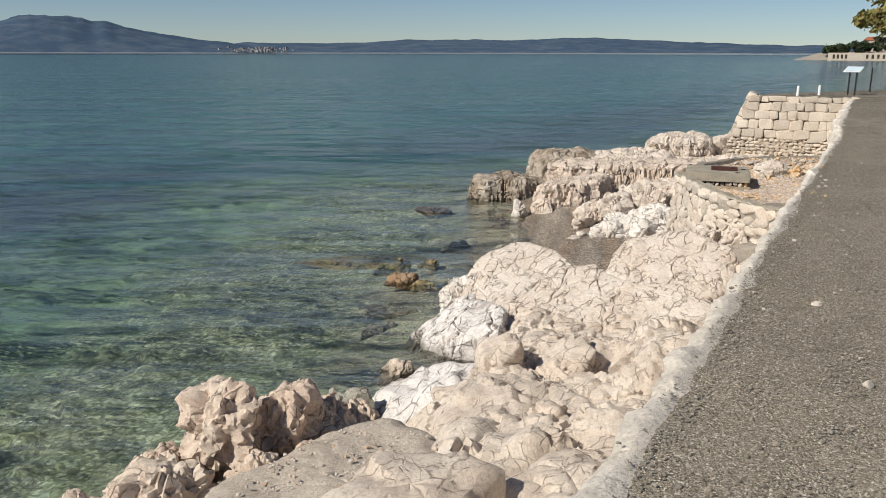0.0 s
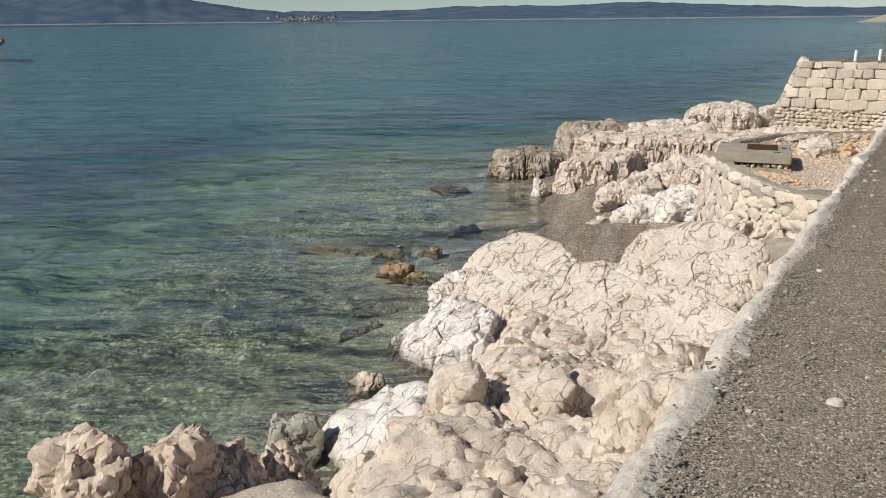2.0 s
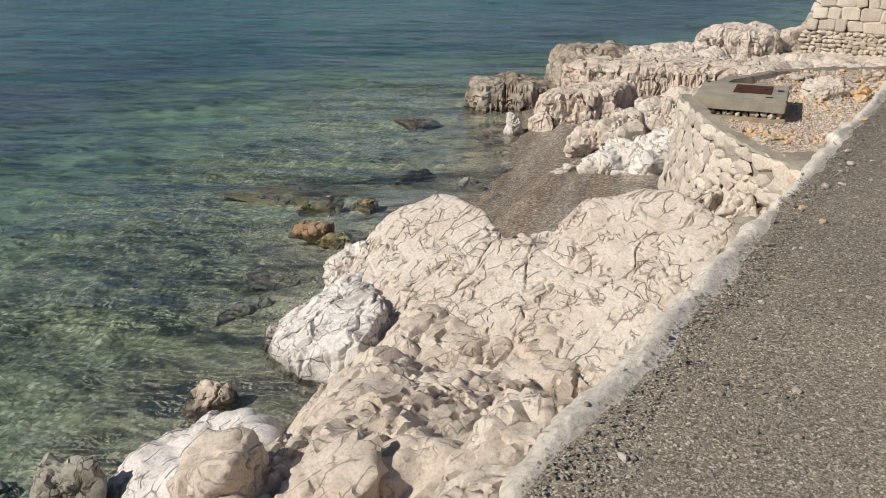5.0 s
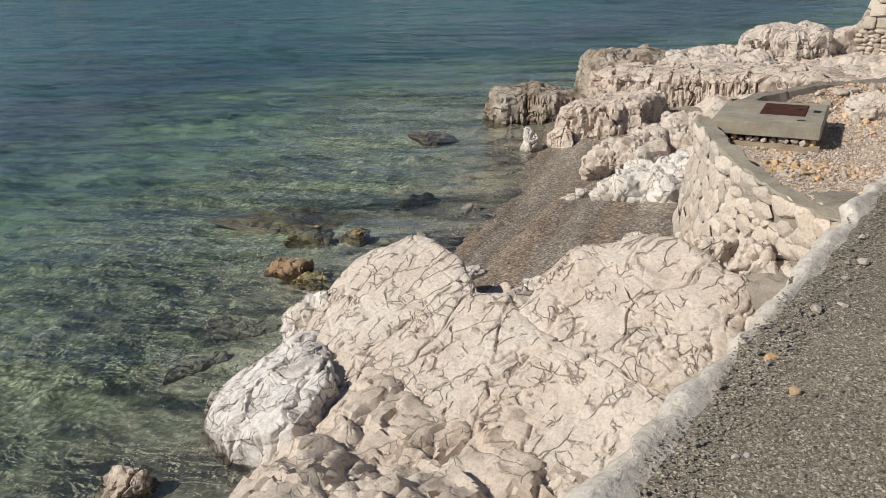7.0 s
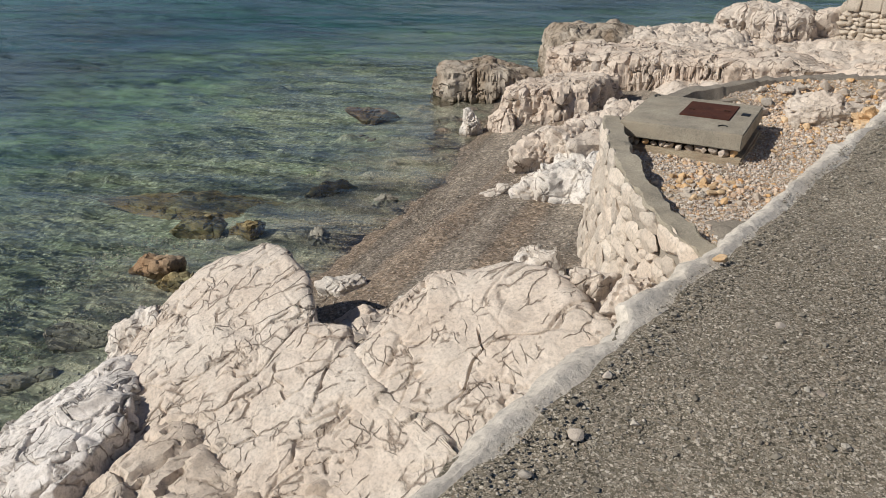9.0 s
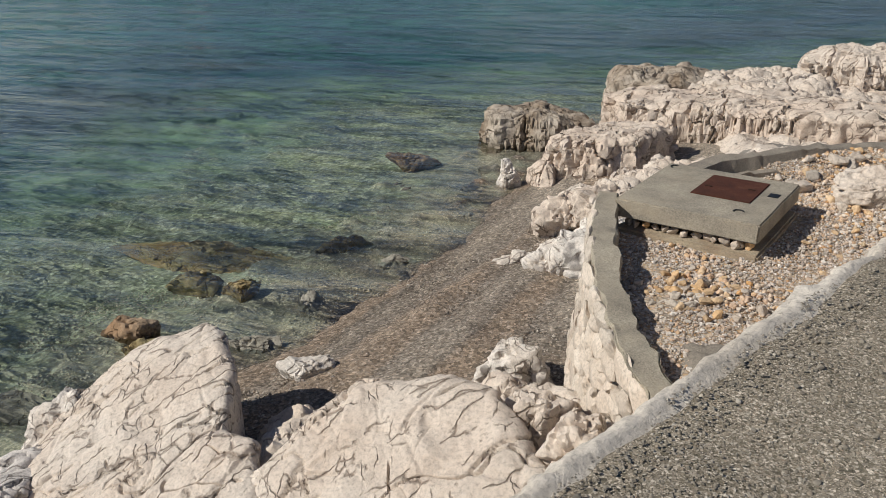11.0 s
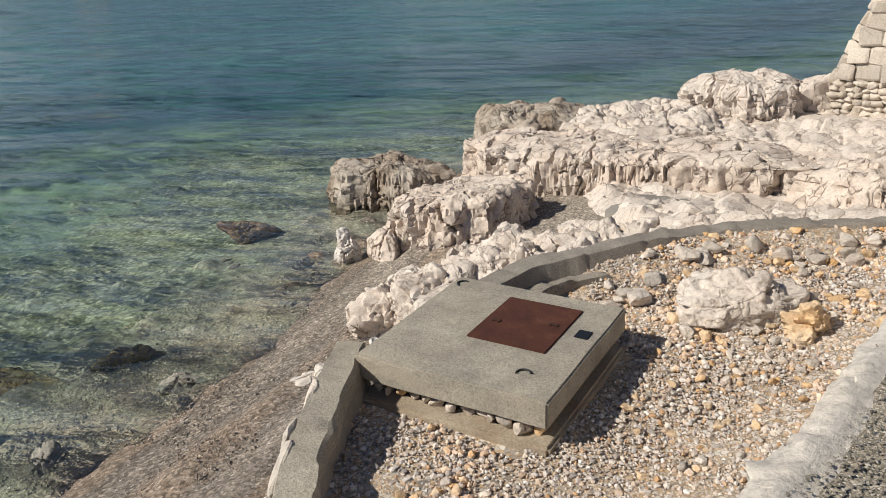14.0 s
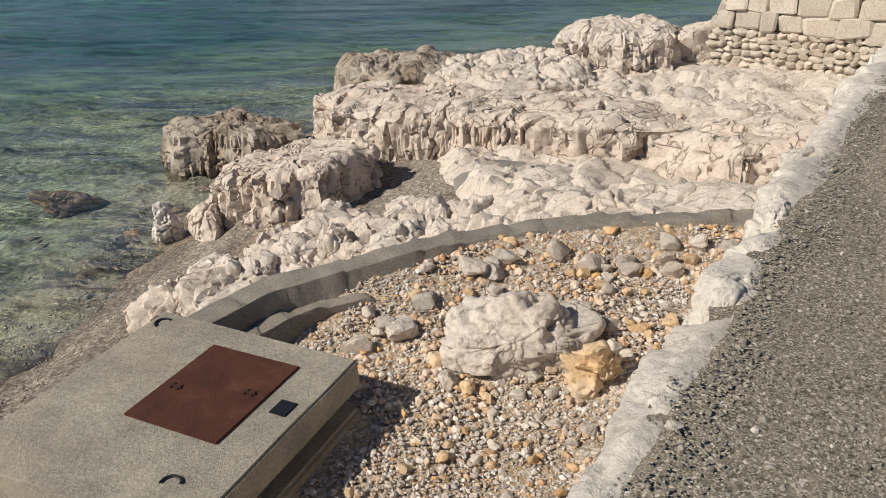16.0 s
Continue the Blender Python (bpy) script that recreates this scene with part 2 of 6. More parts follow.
def make_gravel(name, tones, scale, fine, dust, mixdust=0.5, relief=0.010):
    """Loose stones of two sizes with dark gaps, dust in patches."""
    m = Nodes(name)
    wob = m.tree.nodes.new("ShaderNodeTexNoise")
    wob.inputs["Scale"].default_value = scale * 0.6
    m.link(m.pos, wob.inputs["Vector"])
    wobble = m.mix(0.5 / scale, m.pos, wob.outputs["Color"])
    stops = [(i / (len(tones) - 1), t) for i, t in enumerate(tones)]
    big, small = m.voronoi(scale, "F1", wobble, "Color"), m.voronoi(fine, "F1", wobble, "Color")
    gap1 = m.ramp(m.voronoi(scale, "DISTANCE_TO_EDGE", wobble), (0.0, 0.45), (0.12, 1.0))
    gap2 = m.ramp(m.voronoi(fine, "DISTANCE_TO_EDGE", wobble), (0.0, 0.5), (0.14, 1.0))
    c1 = m.mix(1.0, m.ramp(m.axis(big, 0), *stops), gap1, "MULTIPLY")
    c2 = m.mix(1.0, m.ramp(m.axis(small, 1), *stops), gap2, "MULTIPLY")
    pick = m.ramp(m.axis(big, 1), (0.45, 0.0), (0.46, 1.0))
    c = m.mix(pick, c1, c2)
    c = m.mix(m.math("MULTIPLY", m.ramp(m.noise(1.1, 6, 0.65, m.pos), (0.35, 0.0), (0.7, 1.0)), mixdust), c, dust)
    c = m.mix(1.0, c, m.ramp(m.noise(0.45, 4, 0.6, m.pos), (0.35, 0.82), (0.65, 1.12)), "MULTIPLY")
    h = m.math("ADD", m.axis(big, 2), m.math("MULTIPLY", m.axis(small, 2), 0.6))
    n = m.bump(h, relief, 0.8)
    n = m.bump(m.noise(2.3, 4, 0.6, m.pos), 0.03, 0.3, n)
    return m.done(c, 0.95, n, spec=0.15)


PATH_GRAVEL = make_gravel("path_gravel", [(0.10, 0.09, 0.07), (0.23, 0.20, 0.15), (0.42, 0.365, 0.29), (0.16, 0.14, 0.105), (0.70, 0.63, 0.53), (0.28, 0.22, 0.16)], 105, 220, (0.205, 0.180, 0.124), 0.04, 0.022)
FILL_GRAVEL = make_gravel("fill_gravel", [(0.28, 0.235, 0.19), (0.64, 0.55, 0.45), (0.48, 0.33, 0.19), (0.22, 0.19, 0.16), (0.74, 0.68, 0.60), (0.54, 0.34, 0.16)], 30, 70, (0.46, 0.36, 0.255), 0.35, 0.018)
LEDGE_SAND = make_gravel("ledge_sand", [(0.40, 0.345, 0.285), (0.68, 0.60, 0.51), (0.54, 0.465, 0.385), (0.76, 0.68, 0.59)], 48, 110, (0.60, 0.51, 0.41), 0.45, 0.022)


def soaked(m):
    """How wet the shingle is: soaked along the waterline, dry above."""
    level = m.math("ADD", m.axis(m.pos, 2), m.math("MULTIPLY", m.math("SUBTRACT", m.noise(0.9, 4, 0.6, m.pos), 0.5), 0.16))
    return m.ramp(m.math("SUBTRACT", SEA + 0.22, level), (0.0, 0.0), (0.12, 0.8), (0.17, 0.8), (0.24, 0.0))


def brightened(m, c):
    """Brightens the colour under water, making up for light the surface takes."""
    under = m.ramp(m.math("SUBTRACT", SEA, m.axis(m.pos, 2)), (0.0, 0.0), (0.06, 1.0))
    # light gain put into the colour, then a pale grey-green mix
    gained = m.mix(1.0, c, (1.55, 1.60, 1.50), "MULTIPLY")
    return m.mix(under, c, m.mix(0.35, gained, (0.40, 0.42, 0.34)))


def seabed_material():
    """Pebbles and sand at the shore, weed and meadow patches farther out and deeper. The water's absorption with depth
    is put into these colours.
    """
    m = Nodes("seabed")
    z = m.axis(m.pos, 2)
    wobble = m.mix(0.03, m.pos, m.tree.nodes.new("ShaderNodeTexNoise").outputs["Color"])
    tones = [(0.16, 0.14, 0.115), (0.42, 0.36, 0.295), (0.32, 0.25, 0.19), (0.64, 0.58, 0.51), (0.22, 0.195, 0.165)]
    pebble = m.ramp(m.axis(m.voronoi(26, "F1", wobble, "Color"), 0), *[(i / 4, t) for i, t in enumerate(tones)])
    pebble = m.mix(1.0, pebble, m.ramp(m.voronoi(26, "DISTANCE_TO_EDGE", wobble), (0.0, 0.5), (0.12, 1.0)), "MULTIPLY")
    pebble = m.mix(0.22, pebble, m.ramp(m.noise(1.2, 5, 0.6, m.pos), (0.35, (0.23, 0.165, 0.125)), (0.65, (0.27, 0.245, 0.215))))
    bands = m.ramp(m.noise(1.0, 3, 0.5, m.scaled(m.pos, 1.1, 0.10, 1.0, radians(18.4))), (0.40, (0.40, 0.30, 0.215)), (0.5, (0.22, 0.19, 0.16)), (0.62, (0.52, 0.455, 0.375)))
    pebble = m.mix(1.0, m.mix(0.5, pebble, bands), (0.80, 0.79, 0.78), "MULTIPLY")
    pebble = m.mix(0.85, pebble, m.mix(1.0, pebble, m.ramp(m.noise(48, 5, 0.75, m.pos), (0.30, 0.4), (0.5, 0.95), (0.7, 1.5)), "MULTIPLY"))
    pebble = m.mix(1.0, pebble, m.ramp(m.axis(m.voronoi(30, "F1", wobble, "Color"), 1), (0.0, 0.55), (0.5, 1.0), (0.8, 1.25), (1.0, 1.8)), "MULTIPLY")
    pebble = brightened(m, pebble)
    pebble = m.mix(soaked(m), pebble, m.mix(1.0, pebble, (0.80, 0.79, 0.77), "MULTIPLY"))
    cobble = m.ramp(m.axis(m.voronoi(6.5, "F1", wobble, "Color"), 1), (0.0, (0.26, 0.295, 0.20)), (0.3, (0.36, 0.40, 0.285)), (0.6, (0.43, 0.47, 0.35)), (0.85, (0.31, 0.35, 0.24)), (1.0, (0.48, 0.52, 0.41)))
    cobble = m.mix(1.0, cobble, m.ramp(m.voronoi(6.5, "DISTANCE_TO_EDGE", wobble), (0.0, 0.7), (0.12, 1.0)), "MULTIPLY")
    weed = m.ramp(m.noise(0.75, 7, 0.7, m.pos), (0.50, 0.0), (0.64, 1.0))
    cobble = m.mix(m.math("MULTIPLY", weed, 0.38), cobble, m.ramp(m.noise(5.0, 4, 0.6, m.pos), (0.4, (0.15, 0.18, 0.075)), (0.6, (0.22, 0.25, 0.11))))
    stones = m.ramp(m.axis(m.voronoi(15, "F1", wobble, "Color"), 2), (0.0, 0.6), (0.6, 1.0), (1.0, 1.55))
    cobble = m.mix(1.0, cobble, stones, "MULTIPLY")
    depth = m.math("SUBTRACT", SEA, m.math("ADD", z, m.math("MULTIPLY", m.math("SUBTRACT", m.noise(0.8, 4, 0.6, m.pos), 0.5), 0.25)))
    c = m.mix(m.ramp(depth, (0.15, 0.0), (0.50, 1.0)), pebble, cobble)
    # green, then teal with depth: what the water absorbs, put into the bed colour
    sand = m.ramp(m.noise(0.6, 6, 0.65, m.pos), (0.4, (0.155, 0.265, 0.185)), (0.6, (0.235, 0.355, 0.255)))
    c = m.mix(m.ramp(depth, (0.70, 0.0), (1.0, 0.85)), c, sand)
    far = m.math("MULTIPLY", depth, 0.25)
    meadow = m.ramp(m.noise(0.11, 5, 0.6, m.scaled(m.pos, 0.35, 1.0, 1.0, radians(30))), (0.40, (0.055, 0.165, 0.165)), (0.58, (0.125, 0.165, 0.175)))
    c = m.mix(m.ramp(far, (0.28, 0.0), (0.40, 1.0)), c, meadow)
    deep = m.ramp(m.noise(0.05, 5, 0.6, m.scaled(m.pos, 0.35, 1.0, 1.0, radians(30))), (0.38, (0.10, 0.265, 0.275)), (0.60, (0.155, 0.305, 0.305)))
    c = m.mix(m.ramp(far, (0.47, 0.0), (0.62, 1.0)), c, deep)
    h = m.math("ADD", m.axis(m.voronoi(22, "F1", wobble, "Color"), 2), m.noise(45, 5, 0.75, m.pos))
    n = m.bump(h, 0.02, 0.8)
    n = m.bump(m.noise(1.5, 4, 0.6, m.pos), 0.06, 0.5, n)
    return m.done(c, 0.85, n, spec=0.2)


SEABED = seabed_material()


def water_material():
    m = Nodes("sea_water")
    t = m.tree
    turn = radians(30)
    long = m.noise(1.0, 3, 0.5, m.scaled(m.pos, 0.06, 0.26, 1.0, turn), 0.3)
    swell = m.noise(1.0, 4, 0.55, m.scaled(m.pos, 0.28, 0.95, 1.0, turn), 0.5)
    ripple = m.noise(1.0, 4, 0.6, m.scaled(m.pos, 1.7, 3.8, 1.0, turn), 0.6)
    chop = m.noise(1.0, 3, 0.6, m.scaled(m.pos, 6.0, 10.0, 1.0, turn), 0.5)
    h = m.math("ADD", m.math("MULTIPLY", swell, 0.11), m.math("ADD", m.math("MULTIPLY", ripple, 0.040), m.math("MULTIPLY", chop, 0.006)))
    h = m.math("ADD", h, m.math("MULTIPLY", long, 0.6))
    n = m.bump(h, 1.0, 1.0)
    small = m.noise(1.0, 6, 0.62, m.scaled(m.pos, 1.0, 2.4, 1.0, radians(14)), 0.5)
    large = m.noise(1.0, 5, 0.62, m.scaled(m.pos, 0.26, 0.55, 1.0, radians(14)), 0.5)
    wavelet = m.math("MULTIPLY", m.math("ADD", small, large), 0.5)
    # light and dark ripple streaks put into the water's tint
    body = m.ramp(small, (0.36, (0.84, 0.91, 0.89)), (0.46, (0.95, 0.985, 0.965)), (0.58, (0.99, 1.0, 0.99)))
    fres = t.nodes.new("ShaderNodeFresnel")
    fres.inputs["IOR"].default_value = 1.33
    m.link(n, fres.inputs["Normal"])
    clear = t.nodes.new("ShaderNodeBsdfTransparent")
    m.link(body, clear.inputs["Color"])
    gloss = t.nodes.new("ShaderNodeBsdfGlossy")
    gloss.inputs["Roughness"].default_value = 0.06
    m.link(n, gloss.inputs["Normal"])
    mixed = t.nodes.new("ShaderNodeMixShader")
    # noise streaks the reflection's strength to draw wave glints and dark dashes
    gloss_streaks = m.ramp(wavelet, (0.41, 0.35), (0.485, 1.0), (0.57, 1.45))
    m.link(m.math("MULTIPLY", m.math("MINIMUM", fres.outputs[0], 0.66), gloss_streaks), mixed.inputs[0])
    t.links.new(clear.outputs[0], mixed.inputs[1])
    t.links.new(gloss.outputs[0], mixed.inputs[2])
    t.links.new(mixed.outputs[0], m.out.inputs["Surface"])
    return m.mat


WATER = water_material()


def concrete(name, a, b, stain, stains=0.5, grit=1.0):
    m = Nodes(name)
    c = m.mix(m.ramp(m.noise(2.4, 6, 0.65, m.pos), (0.35, 0.0), (0.65, 1.0)), a, b)
    grain = m.ramp(m.noise(75, 8, 0.8, m.pos), (0.32, 0.45), (0.48, 0.95), (0.66, 1.35))
    c = m.mix(grit, c, m.mix(1.0, c, grain, "MULTIPLY"))
    c = m.mix(m.math("MULTIPLY", m.ramp(m.noise(1.1, 7, 0.7, m.pos, 0.6), (0.5, 0.0), (0.68, 1.0)), stains), c, stain)
    n = m.bump(m.noise(16, 7, 0.7, m.pos), 0.012, 0.8)
    n = m.bump(m.noise(85, 5, 0.75, m.pos), 0.008, 0.8 * grit, n)
    return m.done(c, 0.93, n, spec=0.15)


CONCRETE = concrete("slab_concrete", (0.40, 0.36, 0.29), (0.26, 0.235, 0.195), (0.48, 0.41, 0.31), 0.5)
CONCRETE_GREY = concrete("cap_concrete", (0.28, 0.255, 0.225), (0.21, 0.195, 0.175), (0.36, 0.33, 0.28), 0.4)
CONCRETE_ROUGH = concrete("rough_concrete", (0.31, 0.275, 0.23), (0.22, 0.195, 0.165), (0.40, 0.355, 0.295), 0.5)
PLINTH = concrete("plinth_concrete", (0.42, 0.36, 0.27), (0.30, 0.23, 0.165), (0.22, 0.13, 0.08), 0.5)
MORTAR = concrete("mortar", (0.34, 0.30, 0.25), (0.25, 0.22, 0.185), (0.22, 0.195, 0.165), 0.5, 0.5)


def rust():
    m = Nodes("rusty_steel")
    c = m.ramp(m.noise(5, 8, 0.7, m.pos, 0.4), (0.3, (0.055, 0.022, 0.015)), (0.55, (0.092, 0.034, 0.021)), (0.75, (0.15, 0.068, 0.04)))
    w = m.tree.nodes.new("ShaderNodeTexWave")
    w.inputs["Scale"].default_value, w.inputs["Distortion"].default_value = 16.0, 0.3
    m.link(m.scaled(m.co, 1, 1, 1, radians(45)), w.inputs["Vector"])
    n = m.bump(w.outputs["Fac"], 0.0012, 0.12)
    n = m.bump(m.noise(60, 5, 0.7, m.pos), 0.004, 0.6, n)
    return m.done(c, 0.8, n, 0.25, 0.3)


RUST = rust()


def plain(name, colour, rough=0.7, metal=0.0, vary=0.12, scale=12):
    m = Nodes(name)
    lo = tuple(v * (1 - vary) for v in colour)
    hi = tuple(min(1, v * (1 + vary)) for v in colour)
    c = m.mix(m.noise(scale, 5, 0.6, m.pos), lo, hi)
    return m.done(c, rough, m.bump(m.noise(scale * 5, 4, 0.6, m.pos), 0.003, 0.4), metal)


BLACK = plain("black_plastic", (0.012, 0.013, 0.016), 0.5)
DARK_RUST = plain("dark_rust", (0.055, 0.028, 0.02), 0.8, 0.2)
DARK_METAL = plain("dark_metal", (0.035, 0.035, 0.035), 0.55, 0.5)
WHITE_PAINT = plain("white_paint", (0.78, 0.78, 0.76), 0.55, 0.0, 0.08)
BOARD_FACE = plain("board_print", (0.50, 0.60, 0.66), 0.35, 0.0, 0.15, 4)
# near-black: painted shade of gaps and openings, and the landing stage's dark planks
HOLE_DARK = plain("dark_gap_and_plank", (0.05, 0.04, 0.03), 0.95)


# ---- building helpers ----
def mesh_from(name, verts, faces, material, soft=True):
    me = bpy.data.meshes.new(name)
    me.from_pydata([tuple(v) for v in np.asarray(verts, float).tolist()], [], [tuple(f) for f in faces] if not isinstance(faces, np.ndarray) else faces.tolist())
    if soft:
        me.polygons.foreach_set("use_smooth", np.ones(len(me.polygons), bool))
    me.materials.append(material)
    me.update()
    if soft == "crisp":
        me.set_sharp_from_angle(angle=radians(38))
    return me


def thing_mesh(name, verts, faces, material, label, category, group="", kind="", soft=True, parent=None):
    """One mesh object whose origin is at the middle of its base."""
    v = np.asarray(verts, float)
    o = np.array([(v[:, 0].min() + v[:, 0].max()) / 2, (v[:, 1].min() + v[:, 1].max()) / 2, v[:, 2].min()])
    ob = new(name, mesh_from(name, v - o, faces, material, soft))
    ob.location = o.tolist()
    return tagged(ob, label, category, group, kind)


def part(name, bm, material, parent, label=""):
    """Links a bmesh as one mesh object under a thing; the bmesh is in the parent's space."""
    me = bpy.data.meshes.new(name)
    bm.normal_update()
    bm.to_mesh(me)
    bm.free()
    me.materials.append(material)
    ob = new(name, me)
    ob.parent = parent
    if label:
        ob["label"] = label
    return ob


def grid_faces(rows, cols, wrap=False):
    i, j = np.meshgrid(np.arange(rows - 1), np.arange(cols if wrap else cols - 1), indexing="ij")
    a = i * cols + j
    b = i * cols + (j + 1) % cols
    return np.stack([a, b, b + cols, a + cols], -1).reshape(-1, 4)


def polar_radius(outline, centre, theta):
    """The distance from the centre to a star-shaped outline in each direction."""
    pts = np.asarray(outline, float) - centre
    nxt = np.roll(pts, -1, 0)
    out = np.zeros(len(theta))
    d = np.stack([np.cos(theta), np.sin(theta)], 1)
    for a, b in zip(pts, nxt):
        e = b - a
        den = d[:, 0] * e[1] - d[:, 1] * e[0]
        den = np.where(abs(den) < 1e-9, 1e-9, den)
        r = (a[0] * e[1] - a[1] * e[0]) / den
        s = (a[0] * d[:, 1] - a[1] * d[:, 0]) / den
        out = np.where((r > 0) & (s >= -1e-6) & (s <= 1 + 1e-6), np.maximum(out, r), out)
    return out


def rock(outline, top, base, material, label, seed=1, cell=0.06, edge=0.15, rough=0.06, scale=0.8, facet=0.05, facet_size=0.6,
         crack=None, flute=None, pits=0.0, tilt=0.16, flare=0.15, round_off=6, name="rock", category="rock", group="shore rocks", kind=""):
    """A rock from a rough plan outline, a tilted top (height at the middle and its slopes along x and y) and a base height."""
    outline = np.asarray(outline, float)
    centre = outline.mean(0)
    perimeter = np.sqrt(((np.roll(outline, -1, 0) - outline) ** 2).sum(1)).sum()
    size = perimeter / 6.3
    count = int(np.clip(perimeter / cell, 40, 820 if crack else 640))
    theta = np.linspace(0, 2 * np.pi, count, endpoint=False)
    radius = polar_radius(outline, centre, theta)
    for _ in range(max(1, count // 120)):
        radius = (np.roll(radius, 1) + radius * 2 + np.roll(radius, -1)) / 4
    ring = np.stack([np.cos(theta), np.sin(theta)], 1)
    radius = radius * (1 + 0.06 * fbm(np.c_[ring * 1.7, np.full(count, seed * 3.1)], 3, seed))
    z0, sx, sy = top
    tops = int(np.clip(size / cell, 9, 230 if crack else 170))
    drop = z0 - base
    sides = int(np.clip(abs(drop) / cell, 5, 60))
    rows = []
    for s in np.linspace(0.0, 1.0, tops):
        xy = centre + ring * (radius * s)[:, None]
        z = z0 + (xy - centre) @ np.array([sx, sy]) - edge * s ** round_off
        rows.append(np.c_[xy, z])
    rim = rows[-1]
    for u in np.linspace(0, 1, sides + 1)[1:]:
        xy = centre + ring * (radius * (1 + flare * np.sin(u * 1.5) * min(1.0, abs(drop) / size)))[:, None]
        rows.append(np.c_[xy, rim[:, 2] * (1 - u) + np.minimum(base, rim[:, 2] - 0.05) * u])
    g = np.stack(rows)
    du = np.gradient(g, axis=0)
    dv = (np.roll(g, -1, 1) - np.roll(g, 1, 1))
    n = np.cross(du, dv)
    n /= np.linalg.norm(n, axis=2)[..., None] + 1e-9
    n[0] = (0, 0, 1)
    p = g.reshape(-1, 3)
    n = n.reshape(-1, 3)
    q = p + seed * 7.7
    warp = np.stack([vnoise(q / 0.5, seed + 40), vnoise(q / 0.5, seed + 41), vnoise(q / 0.5, seed + 42)], 1) * 0.08
    d = rough * (fbm(q / scale, 3, seed, 0.42) if crack else fbm(q / scale, 5, seed, 0.5))
    if facet:
        d += fracture(q + warp * 0.8, facet_size, facet, tilt, seed + 9)
        d += fracture(q + warp * 0.5, facet_size * 0.38, facet * 0.45, tilt * 0.9, seed + 12)
    if crack:
        spacing, width, depth, shape = crack
        lean = np.c_[q[:, 0] * 0.94 - q[:, 1] * 0.34, q[:, 1] * 0.94 + q[:, 0] * 0.34, q[:, 2]]
        for k, (grow, deep, thin, cover) in enumerate(((2.2, 1.0, 1.1, -0.08), (1.0, 0.7, 0.85, 0.2))):
            gap, cellno = joints(lean, [spacing * grow * f for f in shape], seed + 19 + 7 * k, 0.15)
            keep = smooth(cover - 0.06, cover + 0.10, vnoise(q / (spacing * 1.5 * grow ** 0.5), seed + 23 + k))
            wide = width * thin * (0.5 + 0.7 * (vnoise(q / 0.21, seed + 30 + k) * 0.5 + 0.5))
            d -= depth * deep * (1 - smooth(0.3, 1.0, gap / wide)) * keep
            d += (cellno - 0.5) * 0.06 * grow * spacing * keep * smooth(0.0, 0.05, gap)
        f1, f2, c = worley(q / 0.33, seed + 28)
        d -= 0.6 * depth * (1 - smooth(0.05, 0.10, f1)) * (c > 0.78)
        d += 0.007 * fbm(q / 0.14, 4, seed + 35, 0.6)
    if flute:
        pitch, depth = flute
        wave = fbm(np.c_[q[:, :2] / pitch, q[:, 2] * 0.6], 4, seed + 31, 0.6)
        side = 1 - np.clip(n[:, 2], 0, 1) ** 2
        d += depth * wave * (0.2 + 0.8 * side) - depth * 1.2 * side * (1 - smooth(0, 0.12, np.abs(wave)))
    if pits:
        f1, f2, c = worley((q + warp * 0.5) / 0.19, seed + 55)
        d -= pits * (1 - smooth(0.15, 0.5, f1)) * (c > 0.35)
        d += pits * 0.6 * fbm(q / 0.16, 3, seed + 57)
    inside = np.repeat(np.r_[np.ones(len(rows) - 2), 0.6, 0.3], count)
    p = p + n * (d * inside)[:, None]
    return thing_mesh(name, p, grid_faces(len(rows), count, True)[:, ::-1], material, label, category, group, kind, True if crack and not flute else "crisp")


ICO = {}


def ico_dirs(level):
    if level not in ICO:
        bm = bmesh.new()
        bmesh.ops.create_icosphere(bm, subdivisions=level, radius=1)
        ICO[level] = (np.array([v.co[:] for v in bm.verts]), np.array([[v.index for v in f.verts] for f in bm.faces]))
        bm.free()
    return ICO[level]


